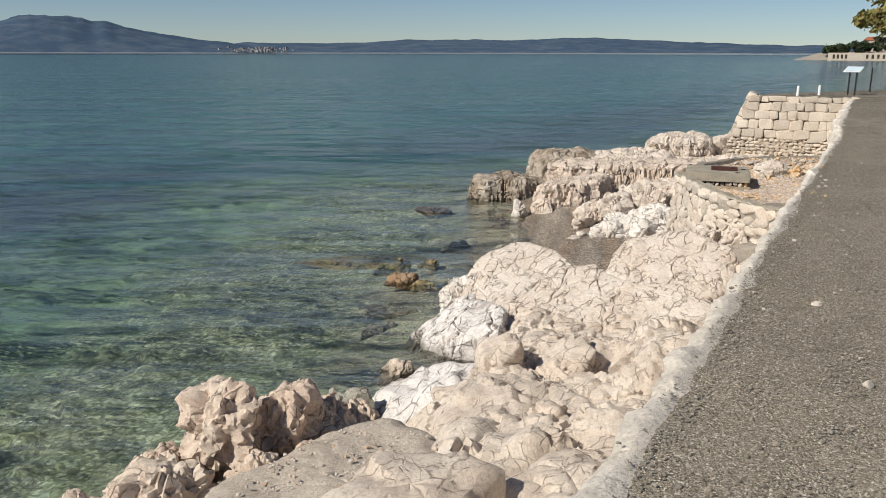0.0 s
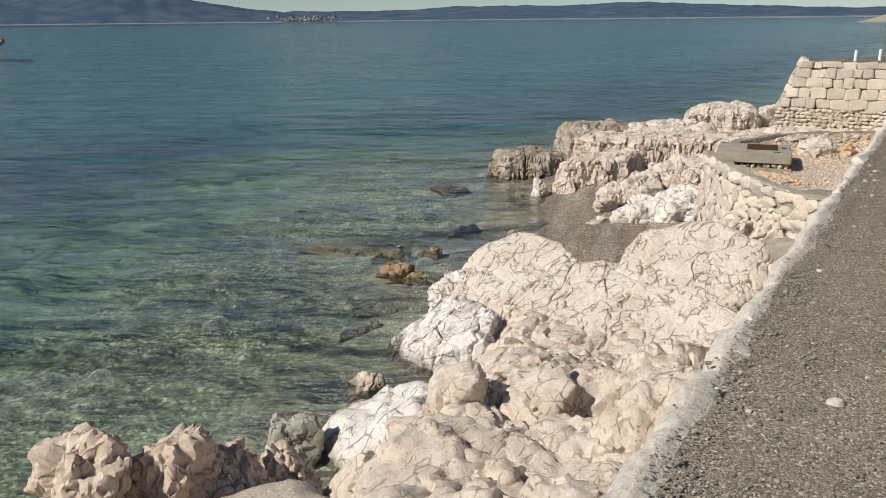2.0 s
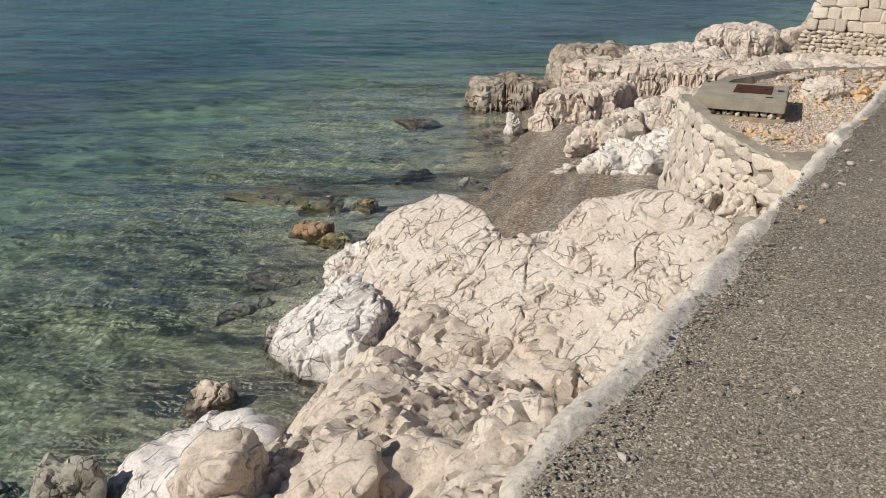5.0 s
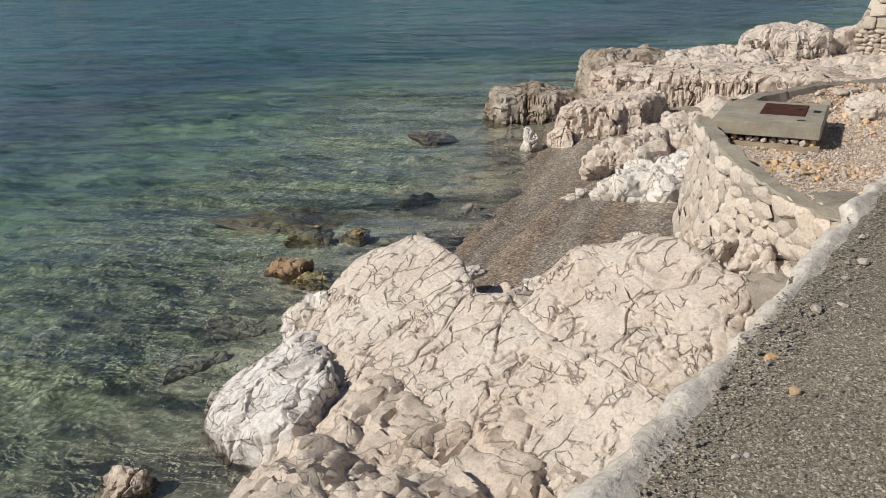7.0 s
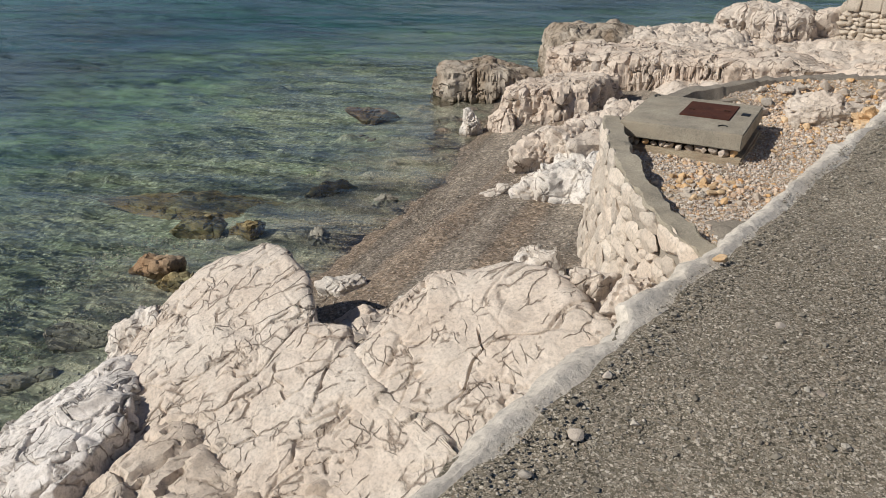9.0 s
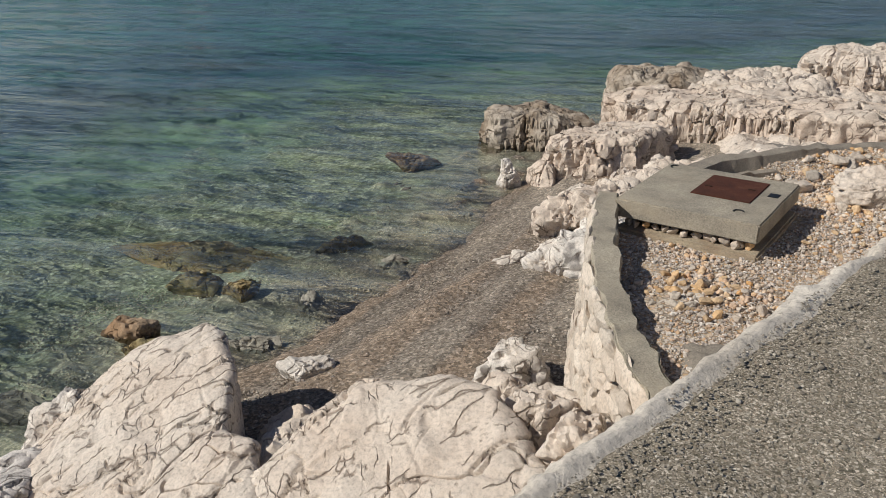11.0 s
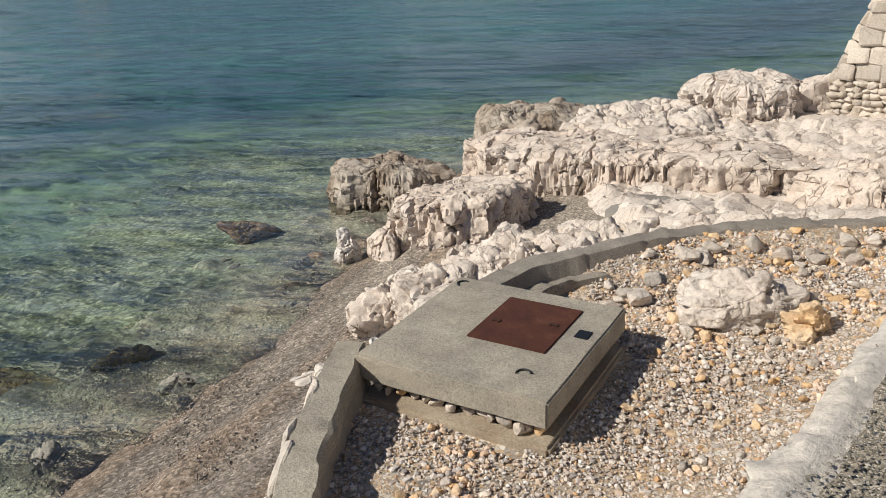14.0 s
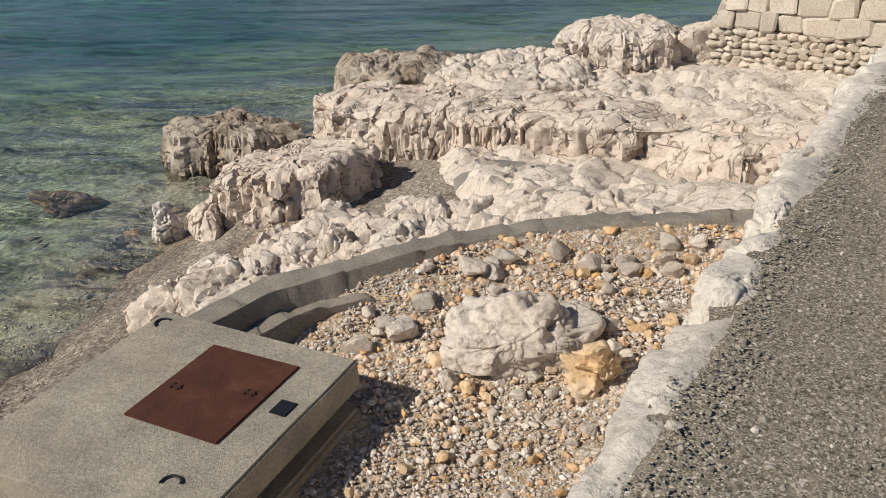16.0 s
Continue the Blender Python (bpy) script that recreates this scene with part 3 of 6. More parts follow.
def boulder(x, y, rx, ry, top, base, material, label, turn=0.0, seed=1, slope=(0.0, 0.0), planes=15, cell=0.04, rough=0.04, scale=0.4, facet=0.07, facet_size=0.35, pits=0.0,
            edge=0.0, name="rock", category="rock", group="shore rocks"):
    """A broken boulder: a body bounded by random planes, with worn edges and fractured faces."""
    size = max(rx, ry, (top - base) / 2)
    dirs, faces = ico_dirs(6 if size / cell > 24 else 5 if size / cell > 6 else 4)
    rng = np.random.RandomState(seed * 13 + 1)
    nrm = rng.normal(size=(planes, 3))
    nrm[0] = (slope[0] - 0.15 + 0.3 * rng.rand(), slope[1] - 0.15 + 0.3 * rng.rand(), 1)
    nrm /= np.linalg.norm(nrm, axis=1)[:, None]
    dist = rng.uniform(0.62, 0.98, planes)
    dist[0] = 0.8
    dots = dirs @ nrm.T
    r = np.where(dots > 0.08, dist / np.maximum(dots, 0.08), 9.0)
    k = 0.075
    r = np.minimum(-k * np.log(np.exp(-np.minimum(r, 3) / k).sum(1)), 1.25)
    p = dirs * r[:, None] * np.array([rx, ry, (top - base) / 2]) * 1.05
    p[:, 2] += top - p[:, 2].max()
    c, s = math.cos(radians(turn)), math.sin(radians(turn))
    p = np.c_[x + p[:, 0] * c - p[:, 1] * s, y + p[:, 0] * s + p[:, 1] * c, p[:, 2]]
    n = np.c_[dirs[:, 0] * c - dirs[:, 1] * s, dirs[:, 0] * s + dirs[:, 1] * c, dirs[:, 2]]
    q = p + seed * 7.7
    warp = np.stack([vnoise(q / 0.3, seed + 40), vnoise(q / 0.3, seed + 41), vnoise(q / 0.3, seed + 42)], 1) * 0.04
    d = rough * fbm(q / scale, 4, seed) + fracture(q + warp, facet_size, facet, 0.22, seed + 9) + fracture(q + warp, facet_size * 0.36, facet * 0.6, 0.32, seed + 12)
    d += 0.010 * fbm(q / 0.12, 3, seed + 35, 0.6)
    gap, _ = joints(q, (0.34, 0.42, 0.5), seed + 44)
    d -= 0.05 * (1 - smooth(0.004, 0.022, gap)) * smooth(-0.1, 0.15, vnoise(q / 0.4, seed + 46))
    if pits:
        f1, f2, cc = worley((q + warp) / 0.17, seed + 55)
        d -= pits * (1 - smooth(0.1, 0.45, f1)) * (cc > 0.4)
        d += pits * 0.5 * fbm(q / 0.14, 3, seed + 57)
    return thing_mesh(name, p + n * d[:, None], faces, material, label, category, group, "", "crisp")


# ---- ground, sea and shore ----
def edge_x(y):
    """The seaward edge of the promenade."""
    return np.interp(y, [-12, 3, 8, 12, 18, 22, 33], [-0.45, -0.50, -0.57, -0.61, -0.66, -0.88, -1.20])


def shelf_height(x, y):
    """The rock shelf under the boulders: a plateau beside the retaining wall that breaks off towards the sea."""
    plateau = np.interp(y, [-12, 3, 6, 8, 9.5, 10.5, 11.5, 14, 15.0, 16, 21, 22, 23, 24.5, 26, 27, 30, 34], [-1.8, -1.8, -1.85, -2.05, -2.1, -2.4, -2.85, -2.7, -1.75, -1.75, -1.75, -1.75, -2.15, -2.3, -2.45, -2.5, -2.35, -2.2])
    brink = np.interp(y, [-12, 3, 6, 7, 8, 9.5, 11, 12.5, 14, 15.0, 16.0, 19, 21, 22, 23.5, 25, 28, 31, 36], [-2.7, -2.7, -2.7, -3.4, -3.4, -3.4, -4.4, -5.0, -3.0, -2.3, -1.6, -1.6, -2.2, -2.7, -3.3, -5.4, -9.0, -8.6, -7.0])
    fall = np.interp(y, [-12, 6, 8, 10, 13, 15, 17, 20, 24, 36], [2.6, 2.6, 2.2, 2.4, 1.0, 1.1, 1.0, 1.6, 2.6, 3.0])
    low = np.interp(y, [-12, 8, 12, 14.5, 20, 22, 24, 36], [-4.4, -4.3, -4.2, -4.2, -4.2, -3.9, -4.2, -4.4])
    rise = smooth(0, 1, (x + 2.2) / 1.2) * np.interp(y, [-12, 4, 10, 14, 16, 22, 24, 36], [0.35, 0.3, 0.35, 0.3, 0.1, 0.2, 0.5, 0.5])
    return low + (plateau - low) * smooth(0, 1, 1 - (brink - x) / fall) + rise


def bed_height(x, y):
    """Beach and sea floor."""
    shore = np.interp(y, [-12, 4, 8, 11, 13, 14.5, 16, 18, 20, 22, 24, 27, 34, 60], [-4.0, -4.6, -4.6, -5.0, -6.0, -7.2, -7.2, -7.8, -8.3, -9.2, -10.4, -12.2, -9.0, 2.0])
    off = shore - x
    up = np.clip(-off, 0, 6)
    z = SEA - 0.13 * np.clip(off, 0, 4) - 0.062 * np.clip(off - 4, 0, 22) - 0.03 * np.clip(off - 26, 0, 120) + 0.21 * np.minimum(up, 1.8) + 0.12 * np.clip(up - 1.8, 0, 4)
    return z + 0.07 * np.exp(-((up - 1.25) / 0.22) ** 2) + 0.05 * np.exp(-((up - 2.1) / 0.25) ** 2) * (x > shore)


def sheet(name, xs, ys, height, material, label, category, seed, rough, size, kind="structure", detail=None, crisp=False):
    gx, gy = np.meshgrid(xs, ys, indexing="ij")
    p = np.c_[gx.ravel(), gy.ravel(), np.zeros(gx.size)]
    p[:, 2] = height(p[:, 0], p[:, 1])
    p[:, 2] += rough * fbm(p / size, 5, seed, 0.55)
    if detail:
        p[:, 2] += detail(p)
    f = grid_faces(len(xs), len(ys))[:, ::-1]
    return thing_mesh(name, p, f, material, label, category, "", kind, "crisp" if crisp else True)


def spaced(*spans):
    out = []
    for a, b, step in spans:
        out.extend(np.arange(a, b, step).tolist())
    return np.array(out + [spans[-1][1]])


def bed_stones(p):
    f1, f2, c = worley(np.c_[p[:, :2] / 0.55, np.zeros(len(p))], 71)
    off = smooth(-7.5, -9.5, p[:, 0])
    return off * 0.16 * np.clip(c - 0.55, 0, 1) * (1 - smooth(0.2, 0.6, f1)) * 2


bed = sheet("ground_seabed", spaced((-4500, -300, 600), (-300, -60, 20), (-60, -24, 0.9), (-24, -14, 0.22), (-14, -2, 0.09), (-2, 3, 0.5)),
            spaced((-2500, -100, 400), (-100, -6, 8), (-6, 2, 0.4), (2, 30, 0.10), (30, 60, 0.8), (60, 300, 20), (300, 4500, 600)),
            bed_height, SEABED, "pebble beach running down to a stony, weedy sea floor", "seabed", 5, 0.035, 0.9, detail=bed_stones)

xs = np.array([-4500, -1200, -300, -80, -30, 0, 30, 200, 1500, 4500.0])
ys = np.array([-4500, -500, -100, 0, 40, 100, 400, 1500, 4500.0])
gx, gy = np.meshgrid(xs, ys, indexing="ij")
water = thing_mesh("water", np.c_[gx.ravel(), gy.ravel(), np.full(gx.size, SEA)], grid_faces(len(xs), len(ys))[:, ::-1], WATER, "clear rippled sea, green inshore and deep teal farther out", "sea", "", "structure")


def shelf_detail(p):
    warp = np.stack([vnoise(p / 0.6, 1), vnoise(p / 0.6, 2), vnoise(p / 0.6, 3)], 1) * 0.12
    q = p * (1, 1, 0) + warp
    gap, _ = joints(q, (0.45, 0.7, 9.0), 33)
    cut = 0.09 * (1 - smooth(0.006, 0.035, gap)) * smooth(-0.2, 0.1, vnoise(q / 0.5, 34))
    return 0.8 * fracture(q, 0.95, 0.26, 0.22, 31) + 0.8 * fracture(q, 0.38, 0.11, 0.22, 37) + 0.02 * fbm(q / 0.15, 4, 39, 0.6) - cut

shelf = sheet("ground_rock_shelf", np.arange(-7.5, -0.6, 0.04), np.arange(-3, 15.9, 0.045), shelf_height, LIME_TAN, "jagged cream limestone shelf below the promenade", "rock shelf", 11, 0.05, 0.7, detail=shelf_detail, crisp=True)
shelf2 = sheet("ground_rock_shelf", np.arange(-13, -0.85, 0.06), np.arange(19.5, 36, 0.06), shelf_height, LIME_PALE, "pale stratified limestone shelf stepping to the sea", "rock shelf", 12, 0.05, 0.7, detail=lambda p: 0.9 * shelf_detail(p), crisp=True)


# ---- promenade ----
def promenade():
    ys = np.r_[np.arange(-12, 33.2, 0.05)]
    ex = edge_x(ys) + 0.045 * fbm(np.c_[ys / 0.22, ys * 0, ys * 0], 4, 3)
    cols = np.r_[0, 0.05, 0.12, 0.25, 0.5, np.arange(0.9, 8, 0.6), 20, 60]
    p = np.stack([np.c_[ex + c, ys, np.zeros(len(ys))] for c in cols])
    q = p.reshape(-1, 3)
    q[:, 2] = 0.02 + 0.018 * fbm(q / 0.8, 4, 9) - 0.03 * np.repeat(1 - smooth(0, 0.2, cols), len(ys))
    f = grid_faces(len(cols), len(ys))[:, ::-1]
    return thing_mesh("ground_promenade", q, f, PATH_GRAVEL, "compacted grey gravel promenade with a crumbling edge", "gravel path", "", "structure")


promenade()


def terrace():
    """The promenade's far end: a terrace that turns inland behind the dry-stone wall."""
    pts = [(-1.10, 33.1), (-4.72, 33.1), (-4.72, 33.6), (-4.0, 35.0), (-2.8, 36.8), (-0.2, 41), (6, 48), (59, 75), (59, 33.1)]
    bm = bmesh.new()
    low = [bm.verts.new((x, y, -3.9)) for x, y in pts]
    high = [bm.verts.new((x, y, 0.04)) for x, y in pts]
    bm.faces.new(high)
    for i in range(len(pts)):
        j = (i + 1) % len(pts)
        bm.faces.new((low[i], low[j], high[j], high[i]))
    bmesh.ops.recalc_face_normals(bm, faces=bm.faces)
    me = bpy.data.meshes.new("ground_terrace")
    bm.to_mesh(me)
    bm.free()
    me.materials.append(PATH_GRAVEL)
    tagged(new("ground_terrace", me), "gravel terrace at the bend of the promenade", "gravel path", kind="structure")


terrace()


def retaining_wall():
    """The plastered wall along the gravel: a rough white lip and a battered face."""
    ys = np.r_[np.arange(-4, 22.0, 0.022), np.arange(22.0, 33.0, 0.05)]
    prof_o = np.array([0.40, 0.08, 0.015, -0.02, -0.06, -0.12, -0.15, -0.22, -0.33, -0.50])
    prof_z = np.array([-0.07, -0.006, 0.014, 0.016, 0.006, -0.022, -0.26, -0.8, -1.4, -2.3])
    wide = np.interp(ys, [-12, 3, 7, 11, 14, 16, 19, 22, 31.6], [1.0, 1.0, 0.65, 0.6, 0.55, 0.6, 0.9, 1.05, 1.0])
    wide = wide * (1 + 0.12 * fbm(np.c_[ys / 0.9, ys * 0, ys * 0], 3, 61))
    rows = [np.c_[edge_x(ys) + o * wide, ys, np.full(len(ys), z)] for o, z in zip(prof_o, prof_z)]
    fine = []
    for a, b in zip(rows[:-1], rows[1:]):
        fine += [a + (b - a) * t for t in (0, 0.34, 0.67)]
    g = np.stack(fine + [rows[-1]])
    p = g.reshape(-1, 3)
    big = smooth(15.5, 18.0, p[:, 1])
    d = 0.014 * fbm(p / 0.3, 6, 62, 0.62) + (0.6 + 0.6 * big) * fracture(p + 0.04 * fbm(p / 0.2, 3, 65)[:, None], 0.5, 0.05, 0.22, 63) + 0.3 * fracture(p, 0.15, 0.022, 0.14, 64)
    p[:, 0] -= d
    p[:, 2] += d * 0.6
    thing_mesh("wall_promenade", p, grid_faces(len(g), len(ys)), LIP, "rough whitewashed retaining wall with a crumbled lip", "retaining wall", "", "structure", "crisp")


retaining_wall()

# ---- boulders, from the near end of the shore to the far ridge ----
CRAGGY = "knobbly pinkish-cream limestone boulder at the water's edge"
near = [(-5.15, 5.15, 0.55, 0.45, -1.55, 1), (-4.85, 5.75, 0.50, 0.45, -1.70, 2), (-5.05, 4.4, 0.6, 0.5, -2.0, 3), (-4.62, 6.25, 0.36, 0.32, -2.03, 4),
        (-4.6, 6.8, 0.40, 0.32, -2.25, 5), (-4.5, 4.95, 0.45, 0.4, -1.98, 6), (-5.55, 4.75, 0.45, 0.5, -2.2, 7), (-5.3, 3.6, 0.7, 0.6, -2.2, 8), (-4.35, 5.65, 0.3, 0.35, -2.1, 9), (-5.5, 5.5, 0.4, 0.4, -2.1, 10), (-5.7, 4.1, 0.5, 0.5, -2.5, 11), (-4.95, 6.4, 0.35, 0.3, -2.4, 12)]
for x, y, rx, ry, z, s in near:
    boulder(x, y, rx, ry, z, z - 1.3, LIME_PINK, CRAGGY, turn=30 * s, seed=s, cell=0.028, rough=0.05, scale=0.3, facet=0.13, facet_size=0.30, pits=0.05, planes=22)

rock([(-4.5, 3.2), (-2.4, 3.2), (-2.3, 5.0), (-2.9, 6.1), (-3.9, 6.3), (-4.4, 5.6)], (-1.95, 0.03, -0.02), -2.5, LEDGE_SAND, "flat ledge of cemented sand and gravel between the rocks", seed=20, edge=0.10, rough=0.045, scale=0.5, facet=0.03, facet_size=0.4, tilt=0.06, name="ledge", category="ledge")
rock([(-3.0, 3.6), (-2.0, 3.6), (-1.95, 4.9), (-2.35, 5.0), (-2.95, 4.6)], (-1.38, 0.05, 0.0), -2.2, LIME_TAN, "square-edged cream limestone block", seed=21, edge=0.1, round_off=12, facet=0.06)
rock([(-2.1, 4.9), (-1.3, 4.7), (-1.25, 5.8), (-1.9, 6.1)], (-1.55, 0.15, 0.0), -2.2, LIME_TAN, "broken limestone block under the wall", seed=22, facet=0.07, facet_size=0.4)
mass = [(-3.35, 7.3, 0.55, 0.45, -2.05, 30, 20), (-2.55, 7.1, 0.6, 0.55, -1.95, 31, 70), (-1.75, 6.7, 0.5, 0.6, -1.62, 32, 10), (-3.5, 8.25, 0.33, 0.30, -1.72, 33, 50),
        (-2.9, 8.45, 0.45, 0.5, -1.85, 34, 15), (-2.2, 8.15, 0.5, 0.5, -1.85, 35, 35), (-1.7, 8.6, 0.4, 0.6, -1.55, 36, 0), (-2.55, 9.25, 0.55, 0.5, -1.95, 37, 30),
        (-1.85, 9.75, 0.6, 0.6, -1.72, 38, 0), (-3.3, 9.4, 0.5, 0.5, -2.25, 39, 40), (-3.35, 10.6, 0.55, 0.5, -2.42, 40, 15), (-2.5, 10.5, 0.6, 0.5, -2.2, 41, 60), (-1.7, 11.0, 0.5, 0.8, -2.0, 42, 0),
        (-4.2, 10.4, 0.55, 0.5, -2.85, 43, 10), (-4.3, 8.9, 0.5, 0.5, -2.7, 44, 60), (-3.95, 7.6, 0.4, 0.4, -2.6, 45, 10)]
for x, y, rx, ry, z, s, turn in mass:
    boulder(x, y, rx, ry, z, z - 1.1, LIME_TAN, "rounded cream limestone boulder below the wall", turn=turn, seed=s, cell=0.026, rough=0.08, scale=0.55, facet=0.07, facet_size=0.6, pits=0.012)
rock([(-6.05, 8.6), (-5.2, 8.2), (-4.3, 8.6), (-4.3, 9.5), (-5.1, 9.95), (-5.9, 9.7)], (-2.88, 0.34, 0.1), -4.1, LIME_FOOT, "smooth bleached white boulder at the waterline", seed=50, rough=0.10, scale=0.6, facet=0.05, pits=0.02, edge=0.3, round_off=4)

rock([(-6.35, 14.55), (-6.9, 13.95), (-6.95, 13.3), (-6.6, 12.6), (-6.2, 12.0), (-5.0, 11.3), (-3.6, 10.9), (-1.6, 10.9), (-1.15, 12.4), (-2.0, 13.3), (-2.7, 13.45), (-3.4, 13.55), (-4.05, 13.8),
      (-4.3, 13.95), (-4.7, 13.9), (-4.95, 14.1), (-5.4, 14.4), (-5.95, 14.6)],
     (-2.55, 0.06, 0.43), -4.0, LIME, "great tilted slab of cream limestone split by dark cracks", seed=60, cell=0.0125, edge=0.12, round_off=14, rough=0.05, scale=1.4, facet=0.03, facet_size=0.9, tilt=0.06, crack=(0.25, 0.016, 0.05, (1.0, 2.6, 1.8)), flare=0.06)
rock([(-4.05, 13.75), (-4.15, 14.3), (-3.95, 14.85), (-3.45, 15.15), (-2.75, 15.15), (-2.0, 14.95), (-1.85, 14.3), (-2.05, 13.6), (-2.5, 13.15), (-3.2, 13.2)],
     (-2.06, -0.04, 0.46), -3.3, LIME, "cracked cream limestone block leaning on the wall", seed=61, cell=0.016, edge=0.14, round_off=10, rough=0.05, scale=1.0, facet=0.05, facet_size=0.8, tilt=0.07, crack=(0.27, 0.016, 0.06, (1.0, 2.0, 1.6)), flare=0.02)
rock([(-7.05, 11.7), (-6.85, 12.6), (-6.45, 13.0), (-5.3, 12.1), (-5.0, 11.3), (-5.8, 11.0), (-6.6, 11.15)], (-2.98, 0.32, 0.26), -4.2, LIME_FOOT, "white scoured foot of the great slab in the water", seed=62, cell=0.018, rough=0.08, scale=0.7, facet=0.08, facet_size=0.6, tilt=0.10, crack=(0.20, 0.024, 0.13, (1.0, 2.6, 1.6)), edge=0.14, round_off=6)
boulder(-6.75, 13.2, 0.3, 0.35, -2.62, -3.8, LIME_WHITE, "knobbly white boulder against the slab", seed=63, rough=0.1, scale=0.3, facet=0.08, facet_size=0.25)

boulder(-4.15, 16.75, 0.42, 0.40, -2.42, -3.1, LIME_WHITE, "bleached white boulder at the foot of the wall", seed=70, rough=0.08, scale=0.3, facet=0.07, facet_size=0.25, pits=0.02)
boulder(-4.5, 14.3, 0.48, 0.36, -2.55, -3.5, LIME, "cream limestone jammed in the gap beside the slab", seed=87, turn=50, facet=0.08, facet_size=0.35)
boulder(-4.9, 14.75, 0.38, 0.28, -2.62, -3.5, LIME, "cream limestone wedged between slab and beach", seed=78, turn=40, facet=0.07, facet_size=0.3)
boulder(-4.7, 15.6, 0.45, 0.25, -2.75, -3.3, LIME_WHITE, "grey-white wedge of rock on the beach", seed=71, turn=20)
rock([(-3.55, 16.55), (-2.6, 15.95), (-1.7, 15.3), (-1.1, 14.95), (-1.3, 14.5), (-2.2, 14.95), (-3.1, 15.6)], (-1.92, 0.42, 0.0), -3.0, CONCRETE_ROUGH, "slope of grey mortar and rubble below the low wall", seed=79, cell=0.025, rough=0.06, scale=0.4, facet=0.07, facet_size=0.25, edge=0.1)
for x, y, r, z, s in ((-3.2, 15.35, 0.35, -2.0, 72), (-2.6, 15.35, 0.32, -1.62, 73), (-2.1, 15.2, 0.3, -1.5, 74), (-3.5, 15.9, 0.35, -2.3, 75), (-2.9, 15.75, 0.4, -1.95, 76), (-3.75, 15.4, 0.3, -2.4, 77)):
    boulder(x, y, r, r * 0.8, z, z - 0.7, LIME, "light limestone rubble boulder under the low wall", seed=s, turn=s * 31, cell=0.04, facet=0.07, facet_size=0.3)

# white rocks between beach and platform
rock([(-6.35, 19.75), (-5.85, 19.3), (-5.2, 19.5), (-4.4, 19.6), (-4.2, 20.4), (-5.0, 21.2), (-6.2, 20.9)], (-2.45, 0.22, 0.12), -3.3, LIME_WHITE, "white water-worn limestone beside the beach", seed=80, cell=0.03, rough=0.12, scale=0.45, facet=0.14, facet_size=0.42, edge=0.2)
boulder(-6.62, 19.55, 0.52, 0.13, -3.02, -3.4, LIME_WHITE, "thin white tongue of rock lying on the pebbles", seed=81, turn=48)
boulder(-5.95, 19.45, 0.32, 0.26, -2.72, -3.4, LIME_WHITE, "white rounded rock on the pebbles", seed=82, rough=0.06)
boulder(-6.75, 20.85, 0.42, 0.38, -2.38, -3.3, LIME_FLUTED, "hollowed brown-white rock at the beach head", seed=83, rough=0.12, scale=0.3, facet=0.1, facet_size=0.3, pits=0.06)
boulder(-6.95, 21.5, 0.5, 0.4, -2.5, -3.3, LIME, "jagged white rock behind the platform", seed=84, facet=0.1, facet_size=0.3)
for i in range(26):
    rng = random.Random(900 + i)
    u = i / 25
    boulder(-6.4 + 4.6 * u + rng.uniform(-0.3, 0.3), 21.4 + 1.3 * u + rng.uniform(-0.4, 0.5), rng.uniform(0.3, 0.58), rng.uniform(0.24, 0.42), -2.2 + 0.88 * u + rng.uniform(-0.2, 0.12), -3.2 + 0.8 * u,
            LIME_PALE, "jagged pale limestone beyond the curved wall", turn=rng.uniform(0, 90), seed=85 + i, cell=0.05, rough=0.1, scale=0.35, facet=0.1, facet_size=0.32)

for i in range(32):
    rng = random.Random(950 + i)
    u = rng.random() if i < 12 else 0.55 + 0.4 * rng.random()
    boulder(-6.7 + 3.2 * u + rng.uniform(-0.25, 0.25), 22.3 + 0.9 * u + rng.uniform(-0.3, 0.7), rng.uniform(0.25, 0.52), rng.uniform(0.2, 0.36), -2.38 + 0.66 * u + rng.uniform(-0.22, 0.12), -3.4 + 0.8 * u,
            LIME_PALE, "small jagged limestone stepping down to the beach", turn=rng.uniform(0, 90), seed=960 + i, cell=0.09, rough=0.08, scale=0.3, facet=0.09, facet_size=0.28)

# far ridges
boulder(-9.85, 22.75, 0.28, 0.2, -2.9, -3.8, LIME_WHITE, "upright white stone in the shallows", seed=110, pits=0.03)
boulder(-9.2, 23.0, 0.36, 0.3, -2.85, -3.8, LIME_FLUTED, "grey-brown stone in the shallows", seed=111)
rock([(-9.7, 23.9), (-9.2, 23.2), (-8.3, 23.2), (-7.6, 23.8), (-7.5, 24.9), (-8.6, 25.6), (-9.5, 25.2)], (-2.35, 0.18, 0.05), -3.9, LIME_FLUTED, "fluted brown and cream limestone knoll", seed=112, cell=0.036, rough=0.07, facet=0.10, facet_size=0.6, tilt=0.10, crack=(0.34, 0.026, 0.16, (1.0, 1.0, 5.0)), flute=(0.11, 0.05), edge=0.16, round_off=8)
rock([(-12.8, 25.0), (-12.0, 24.6), (-11.0, 25.2), (-10.3, 26.2), (-10.9, 26.6), (-12.2, 26.0)], (-2.62, -0.06, 0.0), -4.2, LIME_DARK, "dark weathered rock standing in the sea", seed=113, cell=0.045, rough=0.08, tilt=0.1, facet=0.10, facet_size=0.5, crack=(0.33, 0.030, 0.16, (1.0, 1.0, 4.0)), flute=(0.12, 0.045), edge=0.15, round_off=8)
